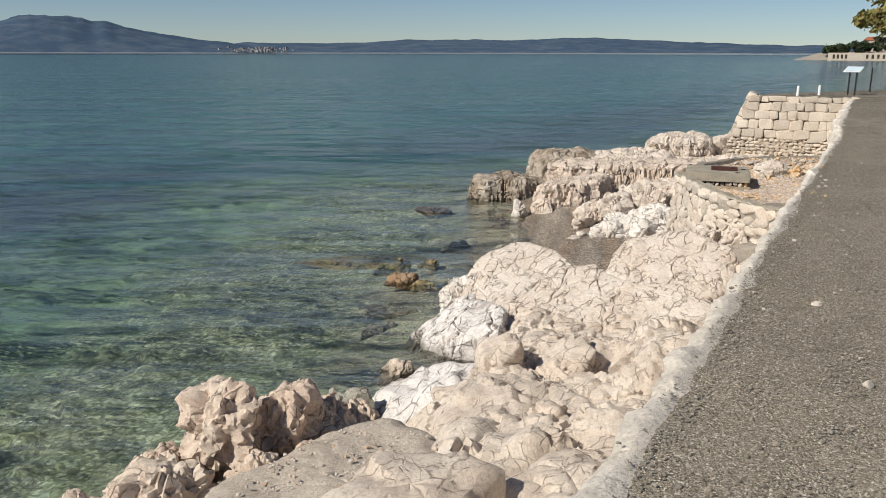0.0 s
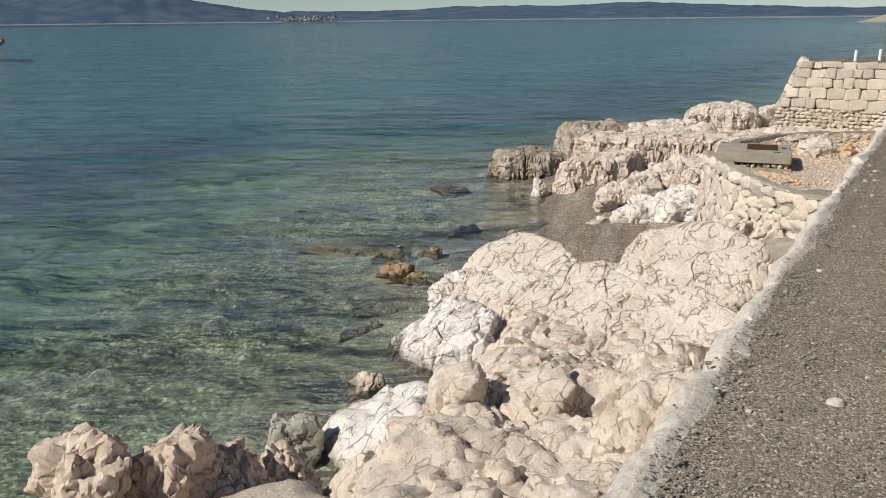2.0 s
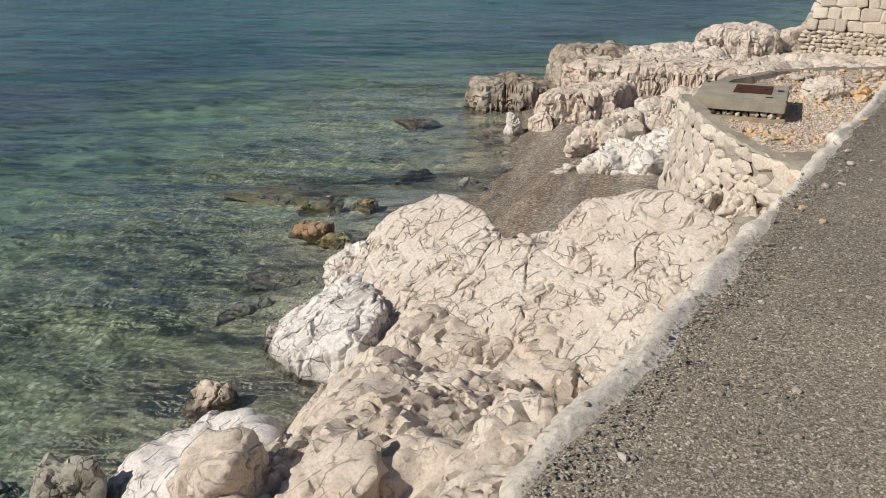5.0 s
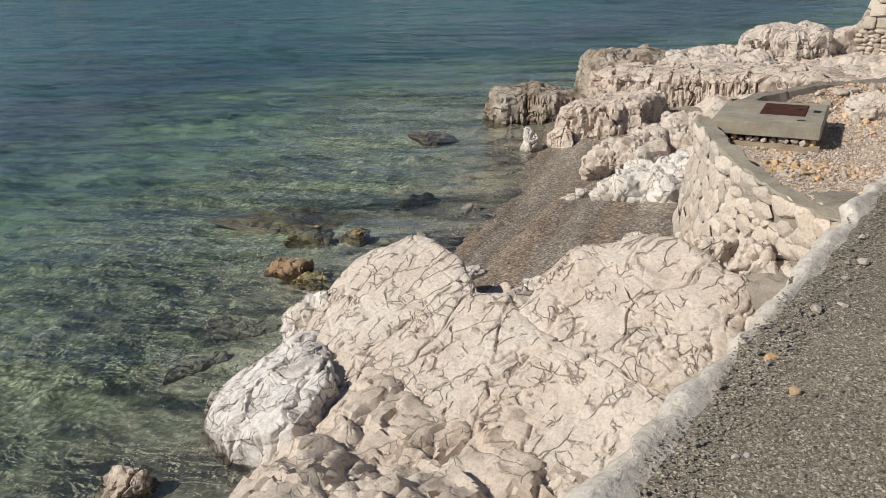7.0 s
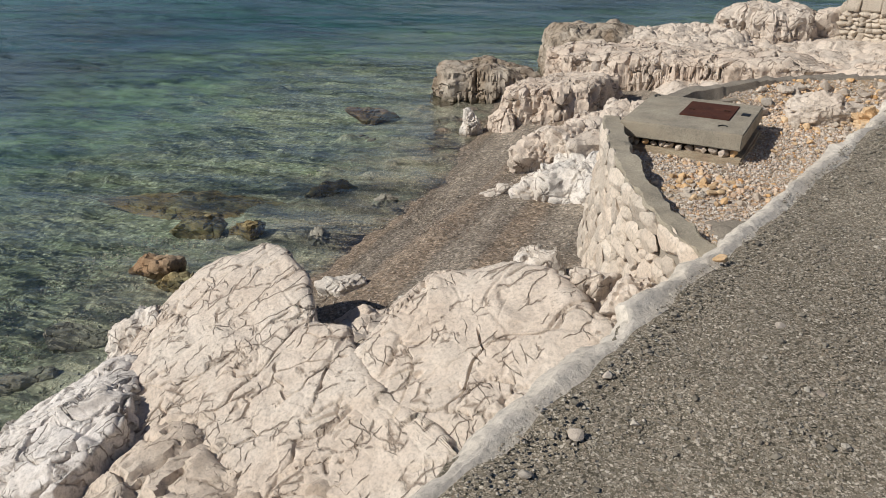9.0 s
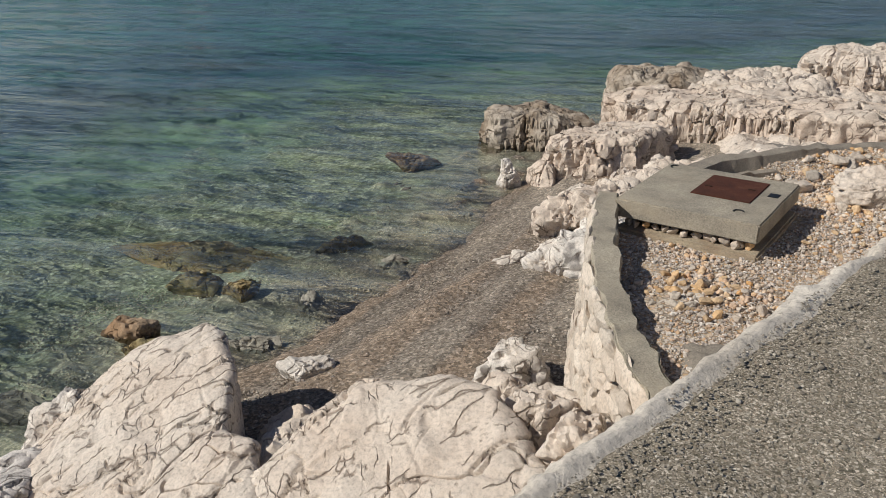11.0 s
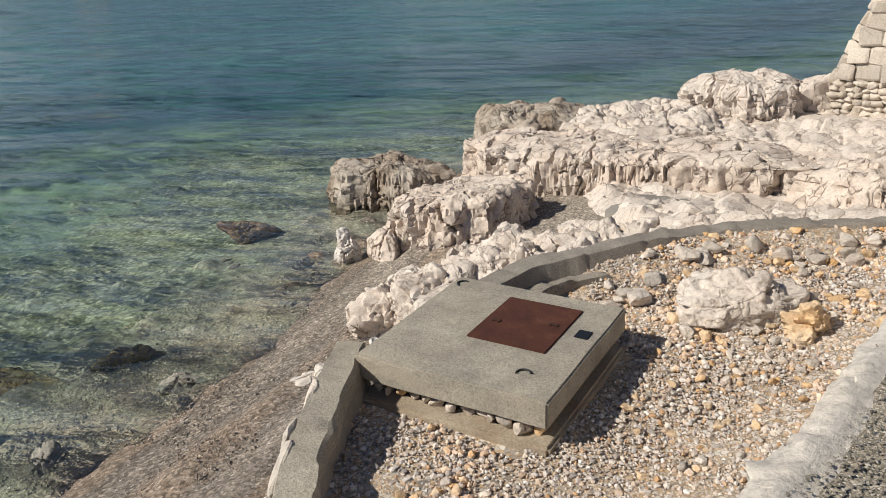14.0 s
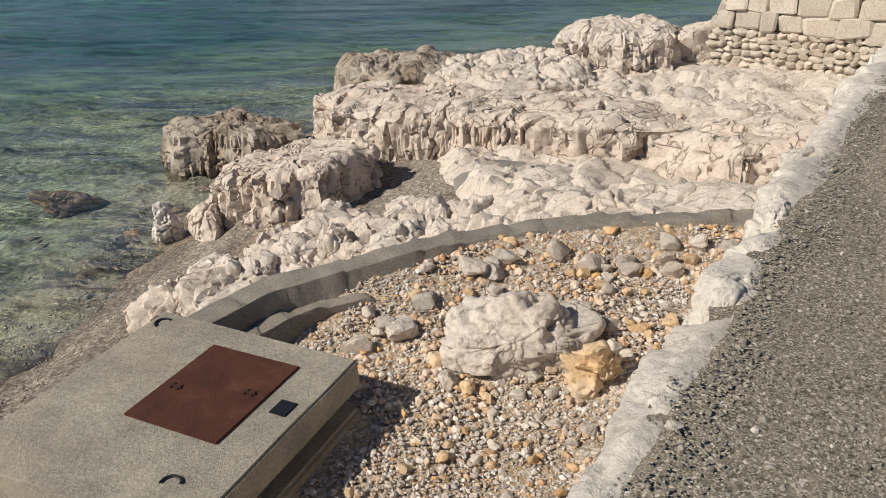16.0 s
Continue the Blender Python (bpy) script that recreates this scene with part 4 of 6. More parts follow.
rock([(-10.4, 26.6), (-9.2, 25.9), (-7.5, 26.1), (-5.5, 26.7), (-3.6, 27.4), (-4.2, 28.4), (-6.5, 28.4), (-9.0, 28.2), (-10.4, 27.8)], (-2.05, 0.035, 0.02), -3.9, LIME_FLUTED, "long fluted limestone ridge with a steep face", seed=114, cell=0.036, rough=0.07, facet=0.10, facet_size=0.9, tilt=0.05, crack=(0.38, 0.03, 0.20, (1.0, 1.2, 6.0)), flute=(0.17, 0.06), edge=0.12, round_off=14, flare=0.05)
rock([(-12.4, 29.4), (-11.4, 28.3), (-10.0, 28.3), (-9.4, 29.6), (-10.2, 30.8), (-11.8, 30.7)], (-2.1, 0.05, 0.0), -4.2, LIME_DARK, "dark-topped limestone knob above the sea", seed=115, cell=0.04, rough=0.12, crack=(0.5, 0.045, 0.18, (1.0, 1.0, 2.0)), facet=0.14, facet_size=0.5, tilt=0.14, edge=0.25)
rock([(-10.2, 30.6), (-9.6, 29.0), (-7.8, 28.8), (-6.5, 30.0), (-7.2, 31.6), (-9.0, 32.0)], (-2.1, 0.03, 0.0), -4.0, LIME_PALE, "jagged cream limestone crest above the sea", seed=116, cell=0.04, rough=0.12, crack=(0.5, 0.045, 0.2, (1.0, 1.0, 2.5)), facet=0.18, facet_size=0.5, tilt=0.16, edge=0.2)
rock([(-8.4, 32.2), (-7.9, 31.4), (-6.6, 31.3), (-5.9, 32.0), (-6.1, 33.0), (-7.6, 33.2)], (-1.5, 0.05, 0.0), -3.4, LIME, "tall rounded limestone outcrop beside the stone wall", seed=117, cell=0.04, rough=0.10, facet=0.12, facet_size=0.5, tilt=0.1, crack=(0.40, 0.040, 0.2, (1.0, 1.0, 4.0)), flute=(0.15, 0.05), edge=0.28, round_off=5)
boulder(-5.7, 33.2, 0.6, 0.5, -1.5, -3.0, LIME, "limestone boulder at the foot of the stone wall", seed=118)
rock([(-3.6, 27.6), (-4.0, 26.6), (-2.6, 26.2), (-1.7, 27.2), (-2.6, 28.2)], (-1.75, 0.1, 0.0), -2.8, LIME_FLUTED, "ochre-stained limestone ledge below the wall", seed=119, cell=0.05, facet=0.12, facet_size=0.5, flute=(0.35, 0.06))
rock([(-4.2, 23.3), (-3.2, 22.7), (-1.6, 22.7), (-1.5, 25.0), (-2.6, 25.2), (-3.9, 24.7)], (-1.78, 0.20, -0.02), -2.9, LIME_PALE, "flat pale limestone bed sloping to the sea", seed=120, cell=0.03, rough=0.07, facet=0.08, facet_size=0.7, tilt=0.08, crack=(0.5, 0.03, 0.10, (1.0, 2.0, 2.0)))

rock([(-6.3, 25.1), (-5.5, 24.9), (-4.9, 25.4), (-5.2, 26.2), (-6.2, 26.1)], (-2.5, 0.02, 0.05), -2.9, CONCRETE_GREY, "smooth grey patch of cement among the rocks", seed=121, cell=0.05, rough=0.02, facet=0.0, edge=0.03, flare=0.0, name="cement_patch", category="cement")


# ---- the platform with its slab ----
def ribbon(name, line, width, top, bottom, material, label, category, batter=0.0, seed=1, step=0.05, tops=None, inner=0.0, lumps=0.014):
    """A low wall that follows a plan line: a slightly uneven coping with straight sides."""
    line = np.asarray(line, float)
    d = np.r_[0, np.cumsum(np.sqrt((np.diff(line, axis=0) ** 2).sum(1)))]
    t = np.linspace(0, d[-1], max(4, int(d[-1] / step)))
    x, y = np.interp(t, d, line[:, 0]), np.interp(t, d, line[:, 1])
    for _ in range(12):
        x[1:-1] = (x[:-2] + 2 * x[1:-1] + x[2:]) / 4
        y[1:-1] = (y[:-2] + 2 * y[1:-1] + y[2:]) / 4
    tx, ty = np.gradient(x), np.gradient(y)
    k = np.hypot(tx, ty)
    nx, ny = -ty / k, tx / k
    z1 = np.full(len(t), top) if tops is None else np.interp(t / d[-1], np.linspace(0, 1, len(tops)), tops)
    prof = [(-0.5, 0, 1.0), (-0.5, 0, 0.0), (-0.44, 0.016, 0.0), (0, 0.02, 0.0), (0.44, 0.016, 0.0), (0.5, 0, 0.0), (0.5, 0, 0.5), (0.5, 0, 1.0)]
    rows = []
    for o, lift, down in prof:
        out = o * width + (batter * down if o > 0.45 else 0) - (inner * down if o < -0.45 else 0)
        z = z1 + lift - down * (z1 - bottom) - (0.015 if abs(o) == 0.5 and down == 0 else 0)
        rows.append(np.c_[x + nx * out, y + ny * out, z])
    g = np.stack(rows)
    p = g.reshape(-1, 3)
    w = lumps * (fbm(p / 0.15, 4, seed) + fbm(p / 0.45, 3, seed + 3))
    p[:, :2] += np.c_[w, w]
    p[:, 2] += w
    return thing_mesh(name, p, grid_faces(len(g), len(t)), material, label, category, "", "structure", "crisp"), np.c_[x, y, z1], np.c_[nx, ny]


FRONT_LINE = [(-3.72, 17.62), (-3.4, 17.15), (-3.0, 16.6), (-2.6, 16.15), (-2.15, 15.72), (-1.75, 15.42), (-1.2, 15.05), (-0.8, 14.8)]
front_wall, front_top, front_out = ribbon("wall_platform", FRONT_LINE, 0.17, -0.97, -3.1, MORTAR, "low curved wall of pale rubble set in mortar", "low wall", 0.25, 5, tops=[-0.95, -0.98, -1.05, -1.11, -1.13, -1.08])
coping, _, _ = ribbon("wall_coping", FRONT_LINE, 0.21, -0.94, -1.08, CONCRETE, "rough grey mortar coping on the low curved wall", "coping", 0.0, 7, step=0.03, lumps=0.014, tops=[-0.92, -0.95, -1.02, -1.08, -1.10, -1.05])
BACK_LINE = [(-3.62, 18.9), (-3.62, 19.45), (-3.42, 19.9), (-3.15, 20.42), (-2.9, 20.86), (-2.6, 21.25), (-2.2, 21.62), (-1.6, 22.1), (-1.0, 22.5)]
back_wall, _, _ = ribbon("wall_curved", BACK_LINE, 0.22, -0.94, -2.2, CONCRETE_ROUGH, "curved rough grey concrete kerb wall round the gravel platform", "low wall", 0.3, 6, step=0.03, inner=0.35, lumps=0.02)

FOOT_LINE = [(-3.46, 19.1), (-3.43, 19.5), (-3.21, 19.85), (-2.96, 20.3), (-2.74, 20.62)]
ribbon("wall_footing", FOOT_LINE, 0.13, -1.10, -1.6, CONCRETE_ROUGH, "stepped rough concrete footing inside the curved wall", "footing", 0.0, 16, step=0.03, lumps=0.03)
rock([(-2.0, 16.15), (-1.75, 15.75), (-1.25, 15.35), (-0.95, 15.5), (-1.0, 16.0), (-1.5, 16.3)], (-1.155, 0.10, 0.0), -1.6, CONCRETE_ROUGH, "thin sandy mortar apron beside the low wall", seed=122, cell=0.03, rough=0.015, scale=0.4, facet=0.02, facet_size=0.3, edge=0.05, name="mortar_apron", category="mortar")


def platform_height(x, y):
    heap = 1 - smooth(0.05, 0.75, x - np.interp(y, [p[1] for p in BACK_LINE], [p[0] for p in BACK_LINE]))
    return -1.22 + 0.12 * smooth(19.2, 20.8, y) + 0.12 * smooth(-1.6, -0.9, x) + 0.15 * heap * smooth(19.3, 20.0, y)


inner = sheet("ground_platform", np.arange(-3.6, -0.6, 0.05), np.arange(15.0, 22.3, 0.05), platform_height, FILL_GRAVEL, "grey and ochre gravel fill inside the low walls", "gravel", 21, 0.02, 0.5)
# keep the fill inside the two walls
me = inner.data
bmf = bmesh.new()
bmf.from_mesh(me)
fl = np.array(FRONT_LINE)[::-1]
bl = np.array(BACK_LINE)
gone = []
for v in bmf.verts:
    x, y = v.co.x + inner.location.x, v.co.y + inner.location.y
    if x < -3.62 or y < np.interp(x, fl[::-1][:, 0], fl[::-1][:, 1]) or (y > 18.9 and x < np.interp(y, bl[:, 1], bl[:, 0])):
        gone.append(v)
bmesh.ops.delete(bmf, geom=gone, context="VERTS")
bmf.to_mesh(me)
bmf.free()


def box(bm, x0, x1, y0, y1, z0, z1, bevel=0.0, cuts=1):
    m = Matrix.Translation(((x0 + x1) / 2, (y0 + y1) / 2, (z0 + z1) / 2)) @ Matrix.Diagonal((x1 - x0, y1 - y0, z1 - z0, 1))
    vs = bmesh.ops.create_cube(bm, size=1, matrix=m)["verts"]
    if bevel:
        es = list({e for v in vs for e in v.link_edges})
        bmesh.ops.bevel(bm, geom=es, offset=bevel, segments=2, affect="EDGES")


SLAB_TURN = 11.5


def slab():
    """Concrete cover slab with a rusty steel hatch, two lifting rings and a small black plate; x and y from corner to corner."""
    root = new("concrete_slab")
    root.matrix_world = pose(-3.05, 18.32, -1.245, 0, 0, SLAB_TURN)
    tagged(root, "thick grey concrete cover slab with a rusty steel hatch", "slab")
    bm = bmesh.new()
    box(bm, -0.665, 0.665, -0.69, 0.69, 0.165, 0.345, 0.012)
    bmesh.ops.subdivide_edges(bm, edges=bm.edges, cuts=3, use_grid_fill=True)
    for v in bm.verts:
        w = noise.noise(v.co * 4) * 0.008
        v.co += Vector((w, w, w * 0.5))
    part("slab_body", bm, CONCRETE, root)
    bm = bmesh.new()
    box(bm, -0.62, 0.69, -0.74, 0.66, -0.1, 0.075, 0.02)
    bmesh.ops.subdivide_edges(bm, edges=bm.edges, cuts=3, use_grid_fill=True)
    for v in bm.verts:
        w = noise.noise(v.co * 5 + Vector((3, 1, 2))) * 0.015
        v.co += Vector((w, w, w))
    part("plinth", bm, PLINTH, root, "crumbling stained concrete plinth")
    # core closing the gap under the slab, coloured dark for the shade there
    bm = bmesh.new()
    box(bm, -0.5, 0.5, -0.55, 0.55, 0.07, 0.17)
    part("core", bm, HOLE_DARK, root, "recessed core under the slab, coloured dark for shade")
    bm = bmesh.new()
    box(bm, -0.135, 0.425, -0.17, 0.495, 0.343, 0.357, 0.004)
    hatch = part("hatch_cover", bm, RUST, root, "rusty chequered steel hatch cover")
    for hx, hy in ((-0.05, 0.1), (0.33, 0.2)):
        bm = bmesh.new()
        box(bm, hx - 0.036, hx + 0.036, hy - 0.007, hy + 0.007, 0.357, 0.366, 0.003)
        box(bm, hx - 0.028, hx - 0.016, hy - 0.022, hy + 0.022, 0.357, 0.364, 0.002)
        box(bm, hx + 0.016, hx + 0.028, hy - 0.022, hy + 0.022, 0.357, 0.364, 0.002)
        part("latch", bm, DARK_RUST, hatch, "dark rusted latch")
    bm = bmesh.new()
    box(bm, 0.50, 0.595, 0.12, 0.23, 0.343, 0.352, 0.003)
    part("cover_plate", bm, BLACK, root, "small black square plate")
    for rx, ry, a in ((0.41, -0.45, 20), (-0.565, 0.57, 70)):
        bm = bmesh.new()
        n, k = 18, 6
        vs = [[bm.verts.new((rx + (0.045 + 0.007 * math.cos(2 * math.pi * j / k)) * math.cos(radians(a) + math.pi * i / (n - 1)),
                             ry + (0.045 + 0.007 * math.cos(2 * math.pi * j / k)) * math.sin(radians(a) + math.pi * i / (n - 1)),
                             0.352 + 0.007 * math.sin(2 * math.pi * j / k))) for j in range(k)] for i in range(n)]
        for i in range(n - 1):
            for j in range(k):
                bm.faces.new((vs[i][j], vs[i + 1][j], vs[i + 1][(j + 1) % k], vs[i][(j + 1) % k]))
        part("lifting_ring", bm, DARK_METAL, root, "half-sunk rusty iron lifting ring")


slab()


def pebble_mesh(rng, n=7):
    """A little stone about 1 across: an uneven, flattened, faceted lump."""
    bm = bmesh.new()
    bmesh.ops.create_icosphere(bm, subdivisions=1, radius=0.5)
    for v in bm.verts:
        v.co *= 0.6 + 0.65 * rng.random()
    v, f = [tuple(x.co) for x in bm.verts], [tuple(w.index for w in p.verts) for p in bm.faces]
    bm.free()
    return np.array(v), np.array(f)


def stone(x, y, z, size, material, label, seed, group="loose stones", squash=0.7):
    """A loose angular stone, partly sunk in."""
    dirs, faces = ico_dirs(4 if size > 0.2 else 3)
    rng = np.random.RandomState(seed)
    nrm = rng.normal(size=(14, 3))
    nrm /= np.linalg.norm(nrm, axis=1)[:, None]
    dots = dirs @ nrm.T
    r = np.where(dots > 0.08, rng.uniform(0.55, 0.85, 14) / np.maximum(dots, 0.08), 9.0)
    r = np.minimum(-0.012 * np.log(np.exp(-np.minimum(r, 3) / 0.012).sum(1)), 1.3)
    p = dirs * r[:, None] * np.array([1.0, rng.uniform(0.65, 0.95), squash * rng.uniform(0.8, 1.1)]) * size * 0.62
    p *= 1 + 0.03 * fbm(dirs * 2.5 + seed, 3, seed)[:, None]
    p[:, 2] -= p[:, 2].min() + 0.12 * size
    me = mesh_from("stone", p, faces, material, False)
    ob = new("stone", me)
    ob.matrix_world = pose(x, y, z, 0, 0, rng.uniform(0, 360))
    return tagged(ob, label, "stone", group)


# broken pieces along the lip
for x, y, rx, ry, z, s in ((-0.74, 19.3, 0.08, 0.26, 0.028, 1), (-0.83, 20.15, 0.10, 0.28, 0.035, 2), (-0.90, 20.95, 0.09, 0.22, 0.03, 3)):
    boulder(x, y, rx, ry, z, z - 0.42, LIP, "broken white slab of rock along the gravel edge", turn=-6 + 4 * s % 9, seed=1200 + s, cell=0.03, rough=0.015, scale=0.2, facet=0.03, facet_size=0.2, planes=18)

# boulders and stones on the platform
def layered_boulder(x, y, base, rx, ry, height, turn, material, label, seed):
    """A water-worn boulder of thick beds that overhang one another, with hollows between them."""
    dirs, faces = ico_dirs(6)
    rng = np.random.RandomState(seed)
    p = np.sign(dirs) * np.abs(dirs) ** 0.85 * np.array([rx, ry, height / 2])
    bed = (p[:, 2] / height + 0.5) * 3.6 - 0.85 * p[:, 0] / rx + 0.22 * fbm(p / 0.3, 2, seed) + 2
    i, u = np.floor(bed).astype(int), bed - np.floor(bed)
    grow, ox, oy = rng.uniform(0.80, 1.06, 12), rng.uniform(-0.09, 0.09, 12), rng.uniform(-0.05, 0.09, 12)
    mix = smooth(0.8, 1.0, u)
    pick = lambda a: a[np.clip(i, 0, 11)] * (1 - mix) + a[np.clip(i + 1, 0, 11)] * mix
    p[:, 0], p[:, 1] = p[:, 0] * pick(grow) + pick(ox), p[:, 1] * pick(grow) + pick(oy)
    d = -0.075 * (1 - smooth(0.02, 0.22, np.abs(u - 0.92))) * smooth(-0.35, 0.1, vnoise(p / 0.28, seed + 3))
    f1, f2, c = worley(np.c_[p[:, 0] / 0.19, p[:, 1] / 0.19, bed * 1.1], seed + 5)
    d -= 0.07 * (1 - smooth(0.10, 0.36, f1)) * (c > 0.55)
    d += 0.045 * fbm(p / 0.24, 5, seed + 7, 0.55) + fracture(p, 0.24, 0.05, 0.2, seed + 9)
    p = p + dirs * d[:, None]
    c, s = math.cos(radians(turn)), math.sin(radians(turn))
    p = np.c_[x + p[:, 0] * c - p[:, 1] * s, y + p[:, 0] * s + p[:, 1] * c, base + p[:, 2] + height / 2]
    return thing_mesh("rock", p, faces, material, label, "rock", "shore rocks")


layered_boulder(-2.14, 20.08, -1.36, 0.42, 0.33, 0.50, 42, LIME_PALE, "hollowed layered limestone boulder on the gravel", 134)
boulder(-1.57, 20.0, 0.165, 0.14, -0.97, -1.32, ORANGE_STONE, "angular ochre boulder beside the retaining wall", turn=35, seed=8, cell=0.02, rough=0.03, scale=0.2, facet=0.06, facet_size=0.18, planes=12, group="loose stones")
rng = random.Random(41)
spots = []
for i in range(260):
    zone = i % 3
    if zone == 0:
        x, y, s = rng.gauss(-2.25, 0.22), rng.gauss(16.75, 0.22), rng.uniform(0.035, 0.10)
    elif zone == 1:
        x, y, s = rng.gauss(-1.75, 0.3), rng.gauss(19.1, 0.7), rng.uniform(0.03, 0.075)
    else:
        x, y, s = rng.gauss(-2.0, 0.45), rng.gauss(20.7, 0.5), rng.uniform(0.04, 0.12)
    if x < -1.0 and y > np.interp(x, fl[::-1][:, 0], fl[::-1][:, 1]) + 0.2 and x > np.interp(y, bl[:, 1], bl[:, 0]) + 0.2 and not (x < -2.2 and 17.5 < y < 19.3):
        warm = rng.random() < 0.6
        stone(x, y, float(platform_height(x, y)), s, ORANGE_STONE if warm else LOOSE_STONE, "angular ochre stone on the gravel fill" if warm else "angular pale limestone on the gravel fill", 300 + i)


def chip_mesh(rng):
    """A broken chip of eight faces, about 1 across."""
    v = [(1, 0, 0), (0, 1, 0), (-1, 0, 0), (0, -1, 0), (0, 0, 1), (0, 0, -1)]
    v = [[0.5 * c * (0.6 + 0.7 * rng.random()) + 0.28 * (rng.random() - 0.5) for c in p] for p in v]
    return np.array(v), np.array([(0, 1, 4), (1, 2, 4), (2, 3, 4), (3, 0, 4), (1, 0, 5), (2, 1, 5), (3, 2, 5), (0, 3, 5)])


def scatter(name, count, area, height, sizes, material, label, seed, keep=None, flat=0.6, shape=pebble_mesh, skew=2.5, sink=0.22):
    """Many small stones in one mesh."""
    rng = np.random.RandomState(seed)
    x0, x1, y0, y1 = area
    x, y = rng.uniform(x0, x1, count), rng.uniform(y0, y1, count)
    if keep:
        ok = keep(x, y)
        x, y = x[ok], y[ok]
    n = len(x)
    s = sizes[0] + (sizes[1] - sizes[0]) * rng.rand(n) ** skew
    a = rng.uniform(0, 6.283, n)
    c, d = np.cos(a) * s, np.sin(a) * s
    z = height(x, y) + s * flat * sink
    shapes = [shape(random.Random(seed + i)) for i in range(8)]
    vs, fs, base = [], [], 0
    for k, (v, f) in enumerate(shapes):
        i = np.arange(k, n, 8)
        w = np.stack([v[:, 0] * c[i, None] - v[:, 1] * d[i, None] * 0.8 + x[i, None], v[:, 0] * d[i, None] + v[:, 1] * c[i, None] * 0.8 + y[i, None],
                      v[:, 2] * (s[i, None] * flat) + z[i, None]], -1)
        vs.append(w.reshape(-1, 3))
        fs.append((f[None] + base + np.arange(len(i))[:, None, None] * len(v)).reshape(-1, 3))
        base += len(i) * len(v)
    return thing_mesh(name, np.vstack(vs), np.vstack(fs), material, label, "gravel", "", "stuff", soft=False)


def pebbles(name, *tones, wet=False):
    m = Nodes(name)
    c = m.ramp(m.island, *[(i / (len(tones) - 1), t) for i, t in enumerate(tones)])
    c = m.mix(1.0, c, m.ramp(m.noise(70, 4, 0.65, m.pos), (0.3, 0.72), (0.7, 1.2)), "MULTIPLY")
    if wet:
        c = m.mix(1.0, c, m.ramp(m.noise(1.0, 3, 0.5, m.scaled(m.pos, 1.5, 0.09, 1.0, radians(24))), (0.40, (0.66, 0.61, 0.57)), (0.5, (1.0, 0.98, 0.96)), (0.58, (1.35, 1.3, 1.22)), (0.64, (0.8, 0.8, 0.8))), "MULTIPLY")
        c = brightened(m, c)
        c = m.mix(soaked(m), c, m.mix(1.0, c, (0.66, 0.65, 0.63), "MULTIPLY"))
    return m.done(c, 0.9, m.bump(m.noise(120, 4, 0.6, m.pos), 0.003, 0.6), spec=0.2)


PEBBLE_GREY = pebbles("loose_grey_pebbles", (0.15, 0.135, 0.11), (0.27, 0.24, 0.195), (0.20, 0.18, 0.145), (0.36, 0.32, 0.265), (0.17, 0.155, 0.13), (0.29, 0.24, 0.185), (0.23, 0.21, 0.175), (0.54, 0.49, 0.42))
PEBBLE_MIX = pebbles("loose_mixed_pebbles", (0.66, 0.59, 0.53), (0.38, 0.335, 0.30), (0.76, 0.71, 0.655), (0.29, 0.26, 0.24), (0.56, 0.40, 0.28), (0.62, 0.55, 0.49), (0.46, 0.40, 0.36), (0.50, 0.31, 0.16), (0.66, 0.61, 0.55), (0.33, 0.25, 0.19))
PEBBLE_OCHRE = pebbles("ochre_pebbles", (0.60, 0.42, 0.26), (0.70, 0.60, 0.50), (0.55, 0.32, 0.14), (0.66, 0.54, 0.44), (0.48, 0.30, 0.18), (0.72, 0.64, 0.56), (0.60, 0.36, 0.15))
PEBBLE_BEACH = pebbles("beach_pebbles", (0.20, 0.18, 0.16), (0.39, 0.345, 0.295), (0.29, 0.24, 0.195), (0.56, 0.525, 0.48), (0.22, 0.20, 0.185), (0.36, 0.30, 0.245), (0.19, 0.175, 0.16), wet=True)


def inside_platform(x, y):
    return (y > np.interp(x, fl[::-1][:, 0], fl[::-1][:, 1]) + 0.12) & (x > np.interp(y, bl[:, 1], bl[:, 0]) + 0.1) & ~((x < -2.35) & (y > 17.6) & (y < 19.1))


scatter("platform_pebbles", 12000, (-3.5, -0.95, 15.1, 22.0), platform_height, (0.016, 0.054), PEBBLE_MIX, "mixed white, grey and ochre pebbles", 3, inside_platform, 0.7, skew=2.0, sink=0.25)
scatter("platform_chips", 32000, (-3.5, -0.95, 15.1, 22.0), platform_height, (0.012, 0.03), PEBBLE_MIX, "small pale chips between the pebbles", 33, inside_platform, 0.8, chip_mesh, 1.2, 0.3)

scatter("ochre_pebbles", 5200, (-3.4, -0.95, 16.2, 22.0), platform_height, (0.02, 0.075), PEBBLE_OCHRE, "ochre and pinkish broken stones on the fill", 35,
        lambda x, y: inside_platform(x, y) & (vnoise(np.c_[x / 0.55, y / 0.55, 0 * x], 36) + 0.5 * smooth(18.8, 20.6, y) + 0.3 * smooth(-2.2, -1.3, x) > 0.42), 0.7, skew=1.8, sink=0.3)


def path_height(x, y):
    return 0.02 + 0.018 * fbm(np.c_[x, y, 0 * x] / 0.8, 4, 9)


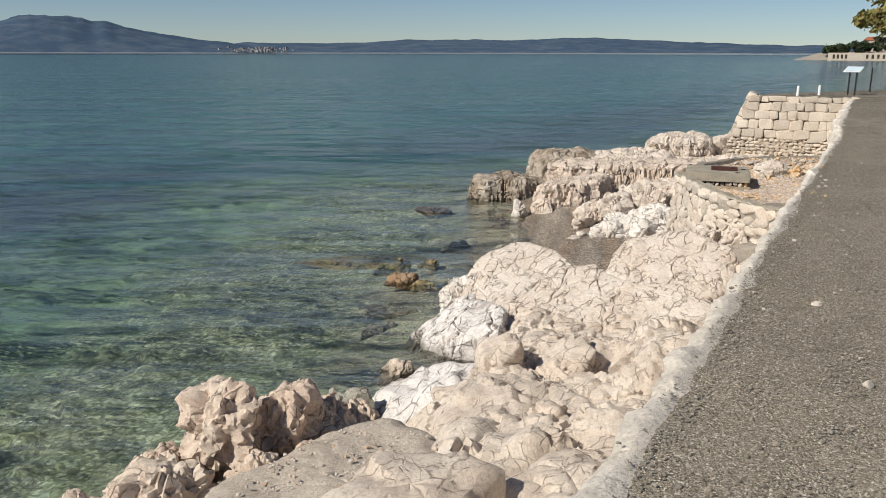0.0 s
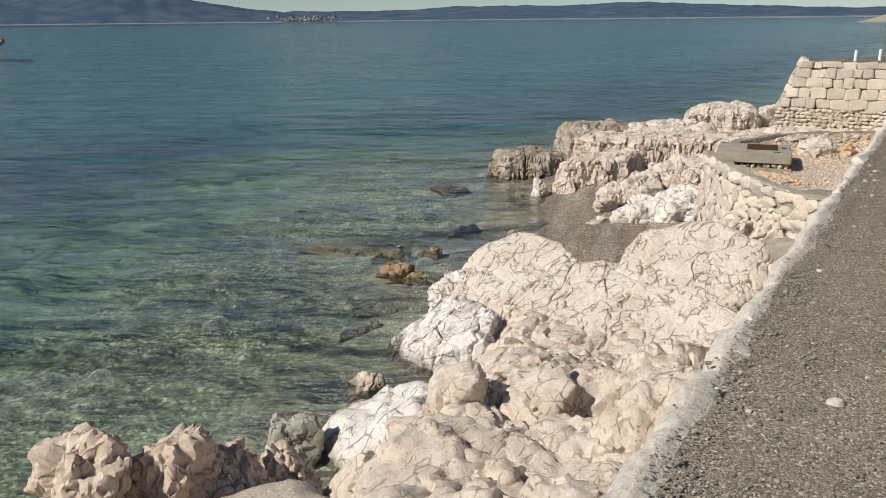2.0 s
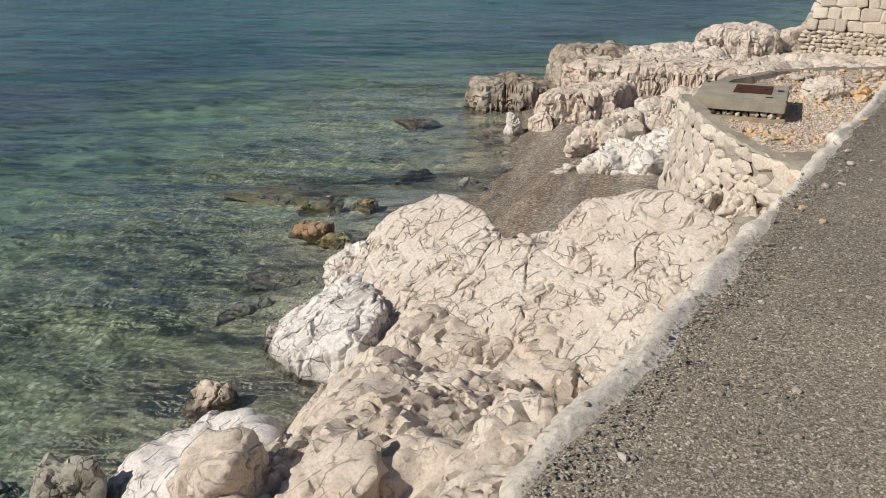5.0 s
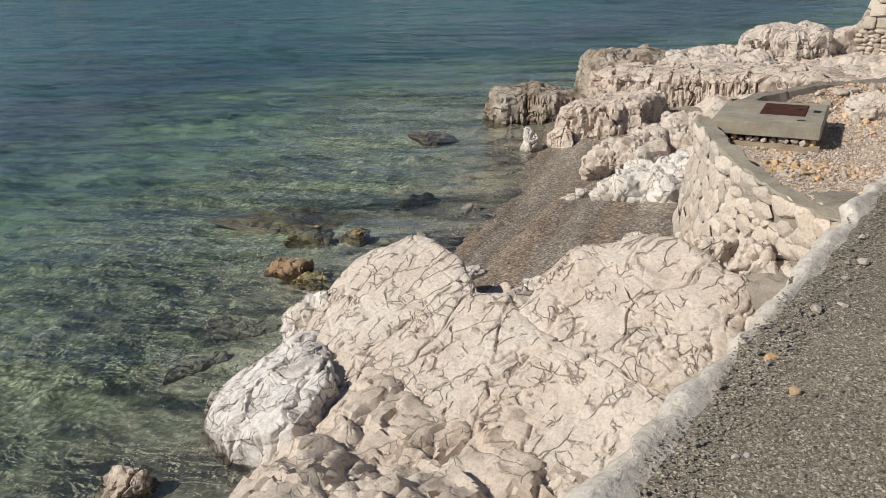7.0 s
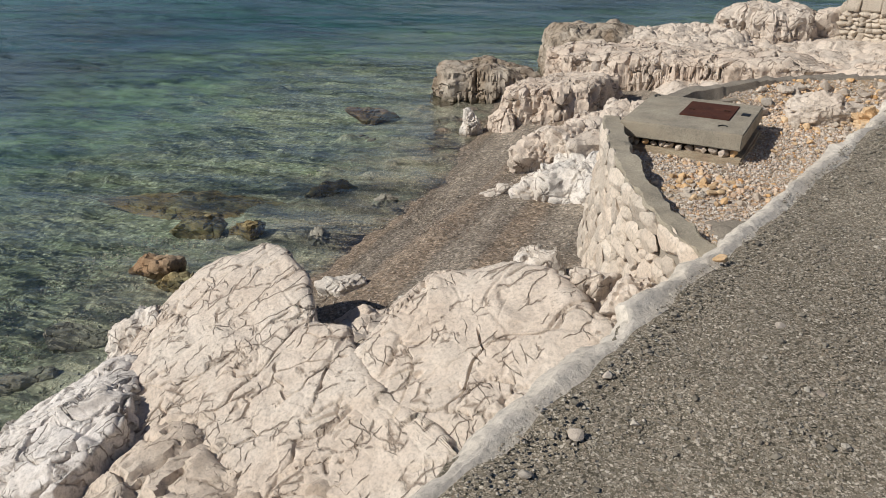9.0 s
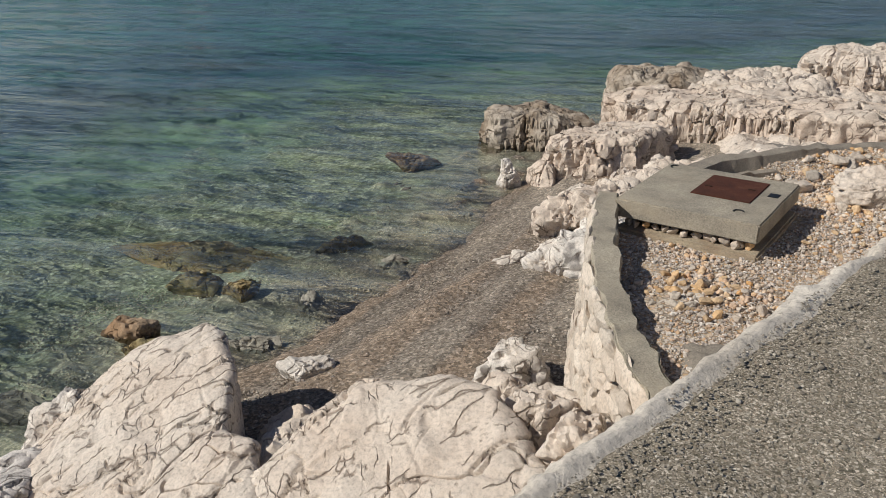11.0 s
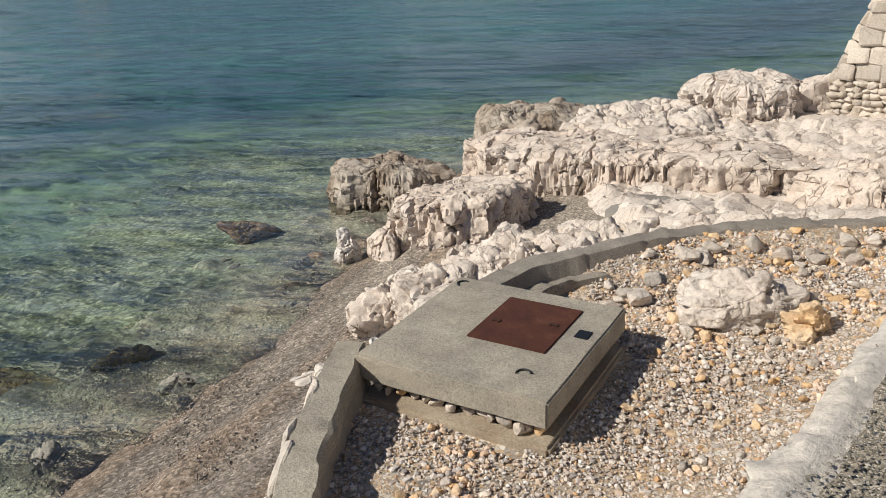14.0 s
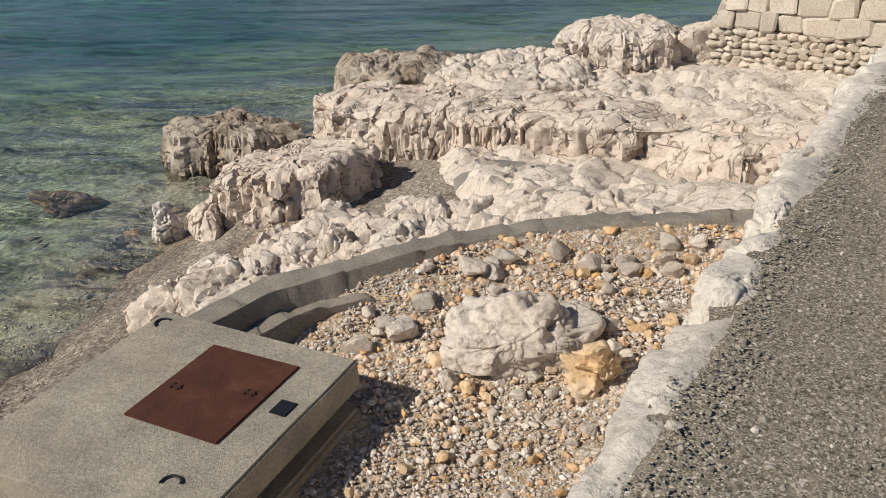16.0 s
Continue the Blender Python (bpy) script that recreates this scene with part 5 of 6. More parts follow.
scatter("path_chips", 135000, (-1.1, 1.25, 1.4, 23.5), path_height, (0.008, 0.020), PEBBLE_GREY, "loose grey chippings on the promenade", 4, lambda x, y: (x > edge_x(y) + 0.03 + 0.05 * vnoise(np.c_[y / 0.17, x * 0, x * 0], 91)) & (x < 0.40 + 0.03 * y), 0.6, chip_mesh, 1.6, 0.16)
scatter("path_pebbles", 9000, (-1.2, 1.6, 1.5, 31.0), path_height, (0.016, 0.036), PEBBLE_GREY, "larger pale and dark stones among the chippings", 14, lambda x, y: (x > edge_x(y) + 0.06) & (x < 0.9 + 0.04 * y), skew=2.5)
scatter("edge_stones", 300, (-0.58, 0.1, 1.0, 22.0), lambda x, y: 0.015 + 0 * x, (0.015, 0.05), PEBBLE_GREY, "larger loose stones along the crumbling edge", 6)


def beach_height(x, y):
    return bed_height(x, y) + 0.035 * fbm(np.c_[x, y, 0 * x] / 0.9, 5, 5, 0.55)


scatter("beach_pebbles", 36000, (-11.5, -3.6, 12.0, 24.0), beach_height, (0.018, 0.055), PEBBLE_BEACH, "loose grey, brown and white beach pebbles", 9, lambda x, y: beach_height(x, y) > SEA - 0.55, shape=chip_mesh)

scatter("ledge_pebbles", 1500, (-4.4, -2.3, 3.4, 6.2), lambda x, y: -1.95 + 0.03 * (x + 3.4) - 0.02 * (y - 4.9), (0.01, 0.05), PEBBLE_MIX, "small pale stones lying on the sandy ledge", 13, lambda x, y: (np.abs((x + 3.4) / 0.85) ** 3 + np.abs((y - 4.8) / 1.2) ** 3) < 1)


# ---- masonry ----
JOINT = concrete("dark_joint", (0.20, 0.175, 0.145), (0.13, 0.115, 0.095), (0.27, 0.24, 0.20), 0.5, 0.5)


def stone_block(seed, bevel=0.13):
    """A unit wall stone with worn, bevelled edges."""
    rng = random.Random(seed)
    bm = bmesh.new()
    bmesh.ops.create_cube(bm, size=1)
    for v in bm.verts:
        v.co += Vector((rng.uniform(-0.14, 0.07), rng.uniform(-0.10, 0.06), rng.uniform(-0.16, 0.07)))
    bmesh.ops.bevel(bm, geom=list(bm.edges), offset=bevel, segments=1, affect="EDGES")
    for v in bm.verts:
        v.co += Vector([rng.uniform(-0.03, 0.03) for _ in range(3)])
    bmesh.ops.triangulate(bm, faces=bm.faces)
    me = bpy.data.meshes.new("stone")
    bm.to_mesh(me)
    bm.free()
    return me


def stone_set(material, seed, n=7, bevel=0.13):
    out = []
    for i in range(n):
        me = stone_block(seed + i, bevel)
        me.polygons.foreach_set("use_smooth", np.ones(len(me.polygons), bool))
        me.set_sharp_from_angle(angle=radians(35))
        me.materials.append(material)
        out.append(me)
    return out


def lay_stone(mesh, parent, m):
    ob = new("stone", mesh)
    ob.parent = parent
    ob.matrix_parent_inverse = parent.matrix_basis.inverted()
    ob.matrix_basis = m
    return ob


def rubble_mesh(seed, material):
    """An irregular lump of broken stone about 1 across."""
    dirs, faces = ico_dirs(3)
    rng = np.random.RandomState(seed)
    nrm = rng.normal(size=(14, 3))
    nrm /= np.linalg.norm(nrm, axis=1)[:, None]
    dots = dirs @ nrm.T
    r = np.where(dots > 0.1, rng.uniform(0.62, 0.88, 14) / np.maximum(dots, 0.1), 9.0)
    r = np.minimum(-0.014 * np.log(np.exp(-np.minimum(r, 3) / 0.014).sum(1)), 1.1)
    p = dirs * (r * (1 + 0.04 * fbm(dirs * 2 + seed, 3, seed)))[:, None] * 0.6
    return mesh_from("stone", p, faces, material, False)


def sea_wall():
    """The battered dry-stone end wall of the terrace: squared courses above, small rubble at the foot."""
    bm = bmesh.new()
    prof = [(-5.85, -2.9), (-4.74, 0.0), (-0.9, 0.0), (-0.9, -2.9)]
    a = [bm.verts.new((x, 33.02, z)) for x, z in prof]
    b = [bm.verts.new((x, 33.5, z)) for x, z in prof]
    bm.faces.new(a)
    bm.faces.new(b[::-1])
    for i in range(4):
        j = (i + 1) % 4
        bm.faces.new((a[i], b[i], b[j], a[j]))
    bmesh.ops.recalc_face_normals(bm, faces=bm.faces)
    me = bpy.data.meshes.new("wall_terrace")
    bm.to_mesh(me)
    bm.free()
    me.materials.append(JOINT)
    wall = tagged(new("wall_terrace", me), "pale dry-stone wall of squared limestone blocks", "stone wall", kind="structure")
    big, small = stone_set(DRESSED, 500, 12, 0.11), [rubble_mesh(540 + i, DRESSED) for i in range(8)]
    rng = random.Random(5)
    z = 0.045
    for course, h in enumerate((0.22, 0.32, 0.34, 0.36, 0.38, 0.12, 0.13, 0.12, 0.12, 0.14, 0.14, 0.15)):
        z -= h
        mid = z + h / 2
        x = -4.74 + 0.38 * (mid - 0.0)
        while x < -1.05:
            w = rng.uniform(0.26, 0.60) if course < 5 else rng.uniform(0.13, 0.26)
            w = min(w, -0.95 - x)
            split = course in (1, 3) and w < 0.36 and rng.random() < 0.5
            for k in range(2 if split else 1):
                hh = h / 2 if split else h
                zz = mid if not split else z + hh * (k + 0.5)
                lay_stone(rng.choice(big if course < 5 else small), wall, pose(x + w / 2, 33.0 + rng.uniform(-0.03, 0.02), zz + rng.uniform(-0.02, 0.02), rng.uniform(-3, 3), rng.uniform(-6, 6), rng.choice((0, 180)) + rng.uniform(-4, 4)) @ Matrix.Diagonal((w * rng.uniform(0.98, 1.08), 0.28, hh * rng.uniform(0.95, 1.16), 1) if course < 5 else (w * 1.15, 0.26, hh * 1.25, 1)))
            x += w
    # coping stones along the seaward corner
    for i in range(7):
        t = i / 6
        lay_stone(rng.choice(big), wall, pose(-5.42 + 0.72 * t, 33.25, -1.85 + 1.85 * t, 0, 22, 0) @ Matrix.Diagonal((0.30, 0.55, 0.32, 1)))
    return wall


sea_wall()


def rubble_face():
    """Pale irregular stones set in mortar in the outer face of the low curved wall: a row of long ones under the coping, upright ones below."""
    meshes = [rubble_mesh(600 + i, WALL_STONE) for i in range(14)]
    rng = random.Random(8)
    n = len(front_top)
    step = np.sqrt((np.diff(front_top[:, :2], axis=0) ** 2).sum(1)).mean()
    laid = []

    def lay(s, depth, w, h, lean, proud=0.0):
        laid.append((s, depth, w, h))
        i = min(n - 1, int(s / step))
        x, y, z = front_top[i]
        nx, ny = front_out[i]
        if nx * 0.6 + ny * 0.8 > 0:
            nx, ny = -nx, -ny
        out = 0.052 + proud + 0.13 * depth + rng.uniform(-0.012, 0.015)
        lay_stone(rng.choice(meshes), front_wall, pose(x + nx * out, y + ny * out, z - depth, 0, 0, math.degrees(math.atan2(ny, nx)) + rng.uniform(-8, 8)) @ Euler((radians(lean), radians(rng.uniform(-8, 8)), 0)).to_matrix().to_4x4() @ Matrix.Diagonal((0.10, w * 1.18, h * 1.18, 1)))

    s = 0.12
    while s < (n - 1) * step - 0.45:
        w = rng.uniform(0.20, 0.40)
        lay(s + w / 2, 0.075 + rng.uniform(-0.02, 0.02), w, rng.uniform(0.15, 0.21), rng.uniform(-8, 8), 0.045)
        s += w * 1.02
    for tries in range(5200):
        big = 1.0 if tries < 1400 else 0.72 if tries < 3000 else 0.45
        s, depth = rng.uniform(0.06, (n - 1) * step - 0.3), rng.uniform(0.25, 1.6)
        reach = np.interp(s, [0, 1.2, 2.2, 3.2], [1.65, 1.45, 0.95, 0.5])
        w, h = rng.uniform(0.15, 0.22) * big, rng.uniform(0.22, 0.33) * big
        if s > 1.9:
            w, h = h, w * 0.9
        if depth + h / 2 > reach or any(((s - a) / (0.45 * (w + c))) ** 2 + ((depth - b) / (0.45 * (h + d))) ** 2 < 1 for a, b, c, d in laid):
            continue
        lay(s, depth, w, h, rng.uniform(-22, 10))


rubble_face()


# ---- things on the terrace ----
def post(x, y):
    bm = bmesh.new()
    bmesh.ops.create_cone(bm, cap_ends=True, segments=16, radius1=0.055, radius2=0.05, depth=0.36, matrix=Matrix.Translation((0, 0, 0.18)))
    bmesh.ops.create_uvsphere(bm, u_segments=16, v_segments=6, radius=0.05, matrix=Matrix.Translation((0, 0, 0.36)) @ Matrix.Diagonal((1, 1, 0.4, 1)))
    me = bpy.data.meshes.new("bollard")
    bm.to_mesh(me)
    bm.free()
    me.materials.append(WHITE_PAINT)
    ob = new("bollard", me)
    ob.location = (x, y, 0.04)
    tagged(ob, "short round white-painted bollard on the terrace", "bollard", "bollards on the terrace")


post(-3.12, 33.5)
post(-2.45, 34.4)


def info_board(x, y):
    root = tagged(new("info_board"), "tilted outdoor information board on two dark legs", "information board")
    root.matrix_world = pose(x, y, 0.04, 0, 0, -20)
    for dx in (-0.12, 0.14):
        bm = bmesh.new()
        box(bm, dx - 0.025, dx + 0.025, -0.025, 0.025, 0, 0.95, 0.004)
        part("leg", bm, DARK_METAL, root)
    bm = bmesh.new()
    box(bm, -0.31, 0.31, -0.20, 0.20, -0.018, 0.018, 0.006)
    bmesh.ops.transform(bm, matrix=pose(0, 0, 0.98, 28, 0, 0), verts=bm.verts)
    panel = part("panel", bm, WHITE_PAINT, root)
    bm = bmesh.new()
    box(bm, -0.285, 0.285, -0.175, 0.175, 0.019, 0.024)
    bmesh.ops.transform(bm, matrix=pose(0, 0, 0.98, 28, 0, 0), verts=bm.verts)
    part("print", bm, BOARD_FACE, panel, "pale blue printed sheet")


info_board(-1.38, 35.0)


def pole(x, y):
    bm = bmesh.new()
    bmesh.ops.create_cone(bm, cap_ends=True, segments=12, radius1=0.03, radius2=0.028, depth=1.0, matrix=Matrix.Translation((0, 0, 0.5)))
    bmesh.ops.create_cone(bm, cap_ends=True, segments=12, radius1=0.06, radius2=0.05, depth=0.03, matrix=Matrix.Translation((0, 0, 0.015)))
    me = bpy.data.meshes.new("pole")
    bm.to_mesh(me)
    bm.free()
    me.materials.append(DARK_METAL)
    ob = new("pole", me)
    ob.location = (x, y, 0.04)
    tagged(ob, "thin dark metal pole on the terrace", "pole")


pole(-0.85, 38.6)


# ---- trees ----
def leaf_material(name, a, b):
    m = Nodes(name)
    c = m.mix(m.island, a, b)
    m.link(0.25, m.bsdf.inputs["Subsurface Weight"])
    return m.done(c, 0.75, None, spec=0.2)


LEAVES = leaf_material("tamarisk_leaves", (0.15, 0.14, 0.045), (0.28, 0.25, 0.10))
PINE = leaf_material("pine_green", (0.022, 0.034, 0.018), (0.05, 0.065, 0.03))
BARK = plain("bark", (0.12, 0.09, 0.065), 0.95, 0, 0.3, 8)


def tube(bm, a, b, ra, rb, seg=8):
    a, b = Vector(a), Vector(b)
    m = Matrix.Translation((a + b) / 2) @ (b - a).to_track_quat("Z", "Y").to_matrix().to_4x4()
    bmesh.ops.create_cone(bm, cap_ends=True, segments=seg, radius1=ra, radius2=rb, depth=(b - a).length, matrix=m)


def crown(clumps, per, leaf, seed):
    """Many small leaves gathered in clumps."""
    rng = np.random.RandomState(seed)
    vs, fs = [], []
    for cx, cy, cz, r in clumps:
        p = rng.normal(size=(per, 3))
        p /= np.linalg.norm(p, axis=1)[:, None]
        p *= (r * rng.rand(per) ** 0.4)[:, None] * np.array([1, 1, 0.75])
        p += (cx, cy, cz)
        u = rng.normal(size=(per, 3)) * leaf
        w = rng.normal(size=(per, 3)) * leaf * 0.6
        k = len(vs) * per * 4
        vs.append(np.stack([p - u - w, p + u - w, p + u + w, p - u + w], 1).reshape(-1, 3))
        fs.append(np.arange(per * 4).reshape(-1, 4) + k)
    return np.vstack(vs), np.vstack(fs)


def tree(x, y):
    root = tagged(new("tree"), "leafy olive-green tree overhanging the terrace", "tree")
    root.location = (x, y, 0.04)
    rng = random.Random(3)
    bm = bmesh.new()
    tube(bm, (0, 0, -0.1), (0.1, 0.1, 2.2), 0.22, 0.17, 12)
    part("trunk", bm, BARK, root)
    clumps = []
    for i in range(9):
        a = 2 * math.pi * i / 9
        r = rng.uniform(2.0, 3.6)
        tip = (r * math.cos(a), r * math.sin(a), rng.uniform(3.6, 5.4))
        bm = bmesh.new()
        tube(bm, (0.1, 0.1, 2.1), tip, 0.10, 0.03)
        part("limb", bm, BARK, root)
        for k in range(5):
            t = rng.uniform(0.6, 1.15)
            clumps.append((tip[0] * t + rng.uniform(-0.6, 0.6), tip[1] * t + rng.uniform(-0.6, 0.6), tip[2] + rng.uniform(-1.3, 0.9), rng.uniform(0.5, 0.95)))
    for k in range(10):
        a = rng.uniform(0, 6.28)
        clumps.append((3.5 * math.cos(a), 3.5 * math.sin(a), rng.uniform(2.5, 3.2), rng.uniform(0.35, 0.6)))
    v, f = crown(clumps, 260, 0.07, 4)
    ob = new("crown", mesh_from("crown", v, f, LEAVES, False))
    ob.parent = root


tree(1.9, 40.8)

# ---- headland and far shore ----
YAW0 = math.atan2(0.959, 1.688)


def bearing(px, r):
    """A spot at distance r in the bay, by its angle from the first view."""
    a = YAW0 - math.atan((px - 784) / 1442)
    return -r * math.sin(a), r * math.cos(a)


def far_land(name, label, prof, r, thick, material, seed, base=SEA, rough=0.08, steps=260):
    """A long low hill across the water: shore, ridge line and back."""
    px = np.linspace(prof[0][0], prof[-1][0], steps)
    top = np.interp(px, [p[0] for p in prof], [p[1] for p in prof])
    rows = []
    for u, k in ((0, -0.02), (0.02, 0.05), (0.12, 0.22), (0.3, 0.5), (0.5, 0.78), (0.75, 0.97), (1.0, 1.0), (1.3, 0.6), (1.6, -0.02)):
        dist = r + thick * u
        xy = np.array([bearing(p, dist) for p in px])
        z = top * k * (1 + rough * fbm(np.c_[px / 40, np.full(steps, u * 5), np.zeros(steps)], 5, seed)) * dist / r
        rows.append(np.c_[xy, base + z])
    g = np.stack(rows)
    return thing_mesh(name, g.reshape(-1, 3), grid_faces(len(g), steps), material, label, "hills", "", "structure")


# woods, bare rock and a shore strip, in tones that already hold the haze
def hill_material(name, hazed_wood, hazed_rock, shore):
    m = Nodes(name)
    c = m.mix(m.ramp(m.noise(0.012, 7, 0.65, m.pos), (0.42, 0.0), (0.64, 1.0)), hazed_wood, hazed_rock)
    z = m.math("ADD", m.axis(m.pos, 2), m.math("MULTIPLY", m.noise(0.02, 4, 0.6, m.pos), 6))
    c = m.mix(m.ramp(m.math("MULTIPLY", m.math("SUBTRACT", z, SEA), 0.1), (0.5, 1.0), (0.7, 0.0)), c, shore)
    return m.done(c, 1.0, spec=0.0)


# distance haze is put into these blue-grey tones
HAZED_HILL = hill_material("hazed_far_hill", (0.055, 0.088, 0.138), (0.09, 0.122, 0.165), (0.20, 0.22, 0.24))
K = 2800 / 1442
far_land("backdrop_hill", "wooded hill across the bay, blue-grey haze in its colour", [(-1100, 1.0), (-600, 5 * K), (-320, 22 * K), (-200, 38 * K), (0, 48 * K), (30, 52 * K), (60, 57 * K), (130, 56 * K), (190, 48 * K), (250, 35 * K), (330, 24 * K), (400, 18 * K), (470, 8 * K), (560, 0.5)], 2800, 700, HAZED_HILL, 3)
far_land("backdrop_hill", "long low island ridge on the horizon, blue-grey haze in its colour", [(380, 14 * K), (430, 19 * K), (560, 19 * K), (640, 21 * K), (720, 25 * K), (840, 26 * K), (900, 25 * K), (1000, 30 * K), (1100, 28 * K), (1200, 23 * K), (1300, 18 * K), (1430, 15 * K), (1700, 12 * K), (2100, 10 * K)], 3200, 700, HAZED_HILL, 4)


def town():
    rng = random.Random(12)
    bm = bmesh.new()
    for i in range(150):
        px = rng.gauss(455, 26)
        r = 2795 + rng.uniform(0, 60)
        x, y = bearing(px, r)
        z = SEA + 2 + (r - 2795) * 0.22 + rng.uniform(0, 3)
        s = rng.uniform(4, 9)
        m = Matrix.Translation((x, y, z + s * 0.3)) @ Matrix.Rotation(rng.uniform(0, 3), 4, "Z") @ Matrix.Diagonal((s, s * 0.8, s * 0.7, 1))
        bmesh.ops.create_cube(bm, size=1, matrix=m)
    me = bpy.data.meshes.new("town")
    bm.to_mesh(me)
    bm.free()
    m = Nodes("town_walls")
    m.done(m.ramp(m.island, (0.0, (0.34, 0.34, 0.34)), (0.45, (0.26, 0.26, 0.27)), (0.5, (0.26, 0.20, 0.18)), (1.0, (0.20, 0.22, 0.25))), 0.9)
    me.materials.append(m.mat)
    tagged(new("town", me), "pale cluster of far houses on the shore", "town", kind="stuff")


town()


def headland():
    """The next point along the coast: pale rock, a sea wall with dark openings, pines and a house."""
    R = 640
    k = R / 1442
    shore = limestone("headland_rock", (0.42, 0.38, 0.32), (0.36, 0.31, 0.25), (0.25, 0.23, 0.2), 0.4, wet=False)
    far_land("backdrop_headland", "low pale rocky headland with a bathing terrace", [(1406, 0.3), (1420, 3 * k), (1450, 11 * k), (1480, 13 * k), (1600, 16 * k), (2000, 26 * k)], R, 50, shore, 8, steps=160)
    bm = bmesh.new()
    wall = tagged(new("bathing_terrace"), "long cream bathing terrace wall with dark openings", "building")
    wall.location = (*bearing(1466, R - 1), SEA)
    x0, y0 = bearing(1466, R - 1)
    x1, y1 = bearing(1720, R - 1)
    L = math.hypot(x1 - x0, y1 - y0)
    wall.rotation_euler = (0, 0, math.atan2(y1 - y0, x1 - x0))
    for a, b in ((0, L),):
        box(bm, a, b, 0, 4, -0.5, 5.2, 0.1)
    part("wall", bm, DRESSED, wall)
    # openings are solid boxes; the shade inside is their dark colour
    for i in range(14):
        bm = bmesh.new()
        u = (3 + i * 2.6) if i < 4 else (24 + (i - 4) * 3.4)
        box(bm, u, u + 1.5, -0.06, 0.4, 1.2, 4.0)
        part("opening", bm, HOLE_DARK, wall, "dark box painted as a shaded doorway")
    rng = random.Random(9)
    clumps = []
    for i in range(150):
        px = rng.uniform(1458, 1760)
        r = R + rng.uniform(8, 45)
        x, y = bearing(px, r)
        h = np.interp(px, [1458, 1475, 1500, 1540, 1760], [2.0, 4.5, 5.0, 9.0, 12.0])
        clumps.append((x, y, SEA + 6 + rng.uniform(0, h), rng.uniform(1.5, 3.2)))
    v, f = crown(clumps, 130, 0.45, 6)
    thing_mesh("far_woods", v, f, PINE, "dark green pines on the headland", "trees", "", "stuff", soft=False)
    house = tagged(new("house"), "cream house with an orange tiled roof among pines", "house")
    house.location = (*bearing(1548, R + 40), SEA + 9.0)
    bm = bmesh.new()
    box(bm, -8, 8, -5, 5, -6, 5)
    part("wall", bm, DRESSED, house)
    bm = bmesh.new()
    ridge = [bm.verts.new(c) for c in ((-8.6, -5.6, 5), (8.6, -5.6, 5), (8.6, 5.6, 5), (-8.6, 5.6, 5), (-6, 0, 7.6), (6, 0, 7.6))]
    for ids in ((0, 1, 5, 4), (1, 2, 5), (2, 3, 4, 5), (3, 0, 4), (3, 2, 1, 0)):
        bm.faces.new([ridge[i] for i in ids])
    part("roof", bm, plain("roof_tiles", (0.30, 0.12, 0.07), 0.9, 0, 0.25, 1), house)
    for i in range(4):
        bm = bmesh.new()
        box(bm, -6.5 + i * 3.6, -5.3 + i * 3.6, -5.06, -4.9, 1.2, 3.0)
        part("window", bm, HOLE_DARK, house)


headland()


def spit():
    """A low stone mole far out to the west."""
    bm = bmesh.new()
    box(bm, -110, 0, -4, 4, -1, 0.9, 0.3)
    bmesh.ops.subdivide_edges(bm, edges=bm.edges, cuts=6, use_grid_fill=True)
    for v in bm.verts:
        v.co += Vector((0, noise.noise(v.co * 0.4) * 0.6, noise.noise(v.co * 0.3) * 0.5))
    root = tagged(new("mole"), "low pale stone mole with a dark landing stage", "mole")
    root.matrix_world = pose(-208, 80, SEA, 0, 0, -3)
    part("mole_body", bm, CONCRETE_GREY, root)
    bm = bmesh.new()
    box(bm, -4, 16, -3, 1, 0.9, 1.5, 0.1)
    for i in range(3):
        box(bm, 1 + i * 6, 1.8 + i * 6, -2, -1, -1.5, 0.9)
    part("landing_stage", bm, HOLE_DARK, root, "dark plank landing stage")


spit()

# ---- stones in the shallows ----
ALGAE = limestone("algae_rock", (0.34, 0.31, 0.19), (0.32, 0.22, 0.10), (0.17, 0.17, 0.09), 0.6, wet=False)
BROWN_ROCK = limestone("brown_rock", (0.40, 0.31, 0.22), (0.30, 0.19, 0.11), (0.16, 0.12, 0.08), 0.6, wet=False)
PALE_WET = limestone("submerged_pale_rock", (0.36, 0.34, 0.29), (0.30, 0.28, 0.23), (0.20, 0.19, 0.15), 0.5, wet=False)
boulder(-9.15, 14.72, 0.42, 0.20, -3.27, -3.75, BROWN_ROCK, "small brown rock breaking the surface", seed=140, turn=35)
boulder(-8.5, 14.75, 0.45, 0.25, -3.42, -3.9, ALGAE, "rust-coloured algae-covered rock awash", seed=141, turn=25)
boulder(-243, 127.5, 22, 6, SEA + 1.3, SEA - 2.0, BROWN_ROCK, "low dark islet far out in the bay", turn=-8, seed=160, cell=0.6, rough=0.3, scale=4, facet=0.5, facet_size=4)
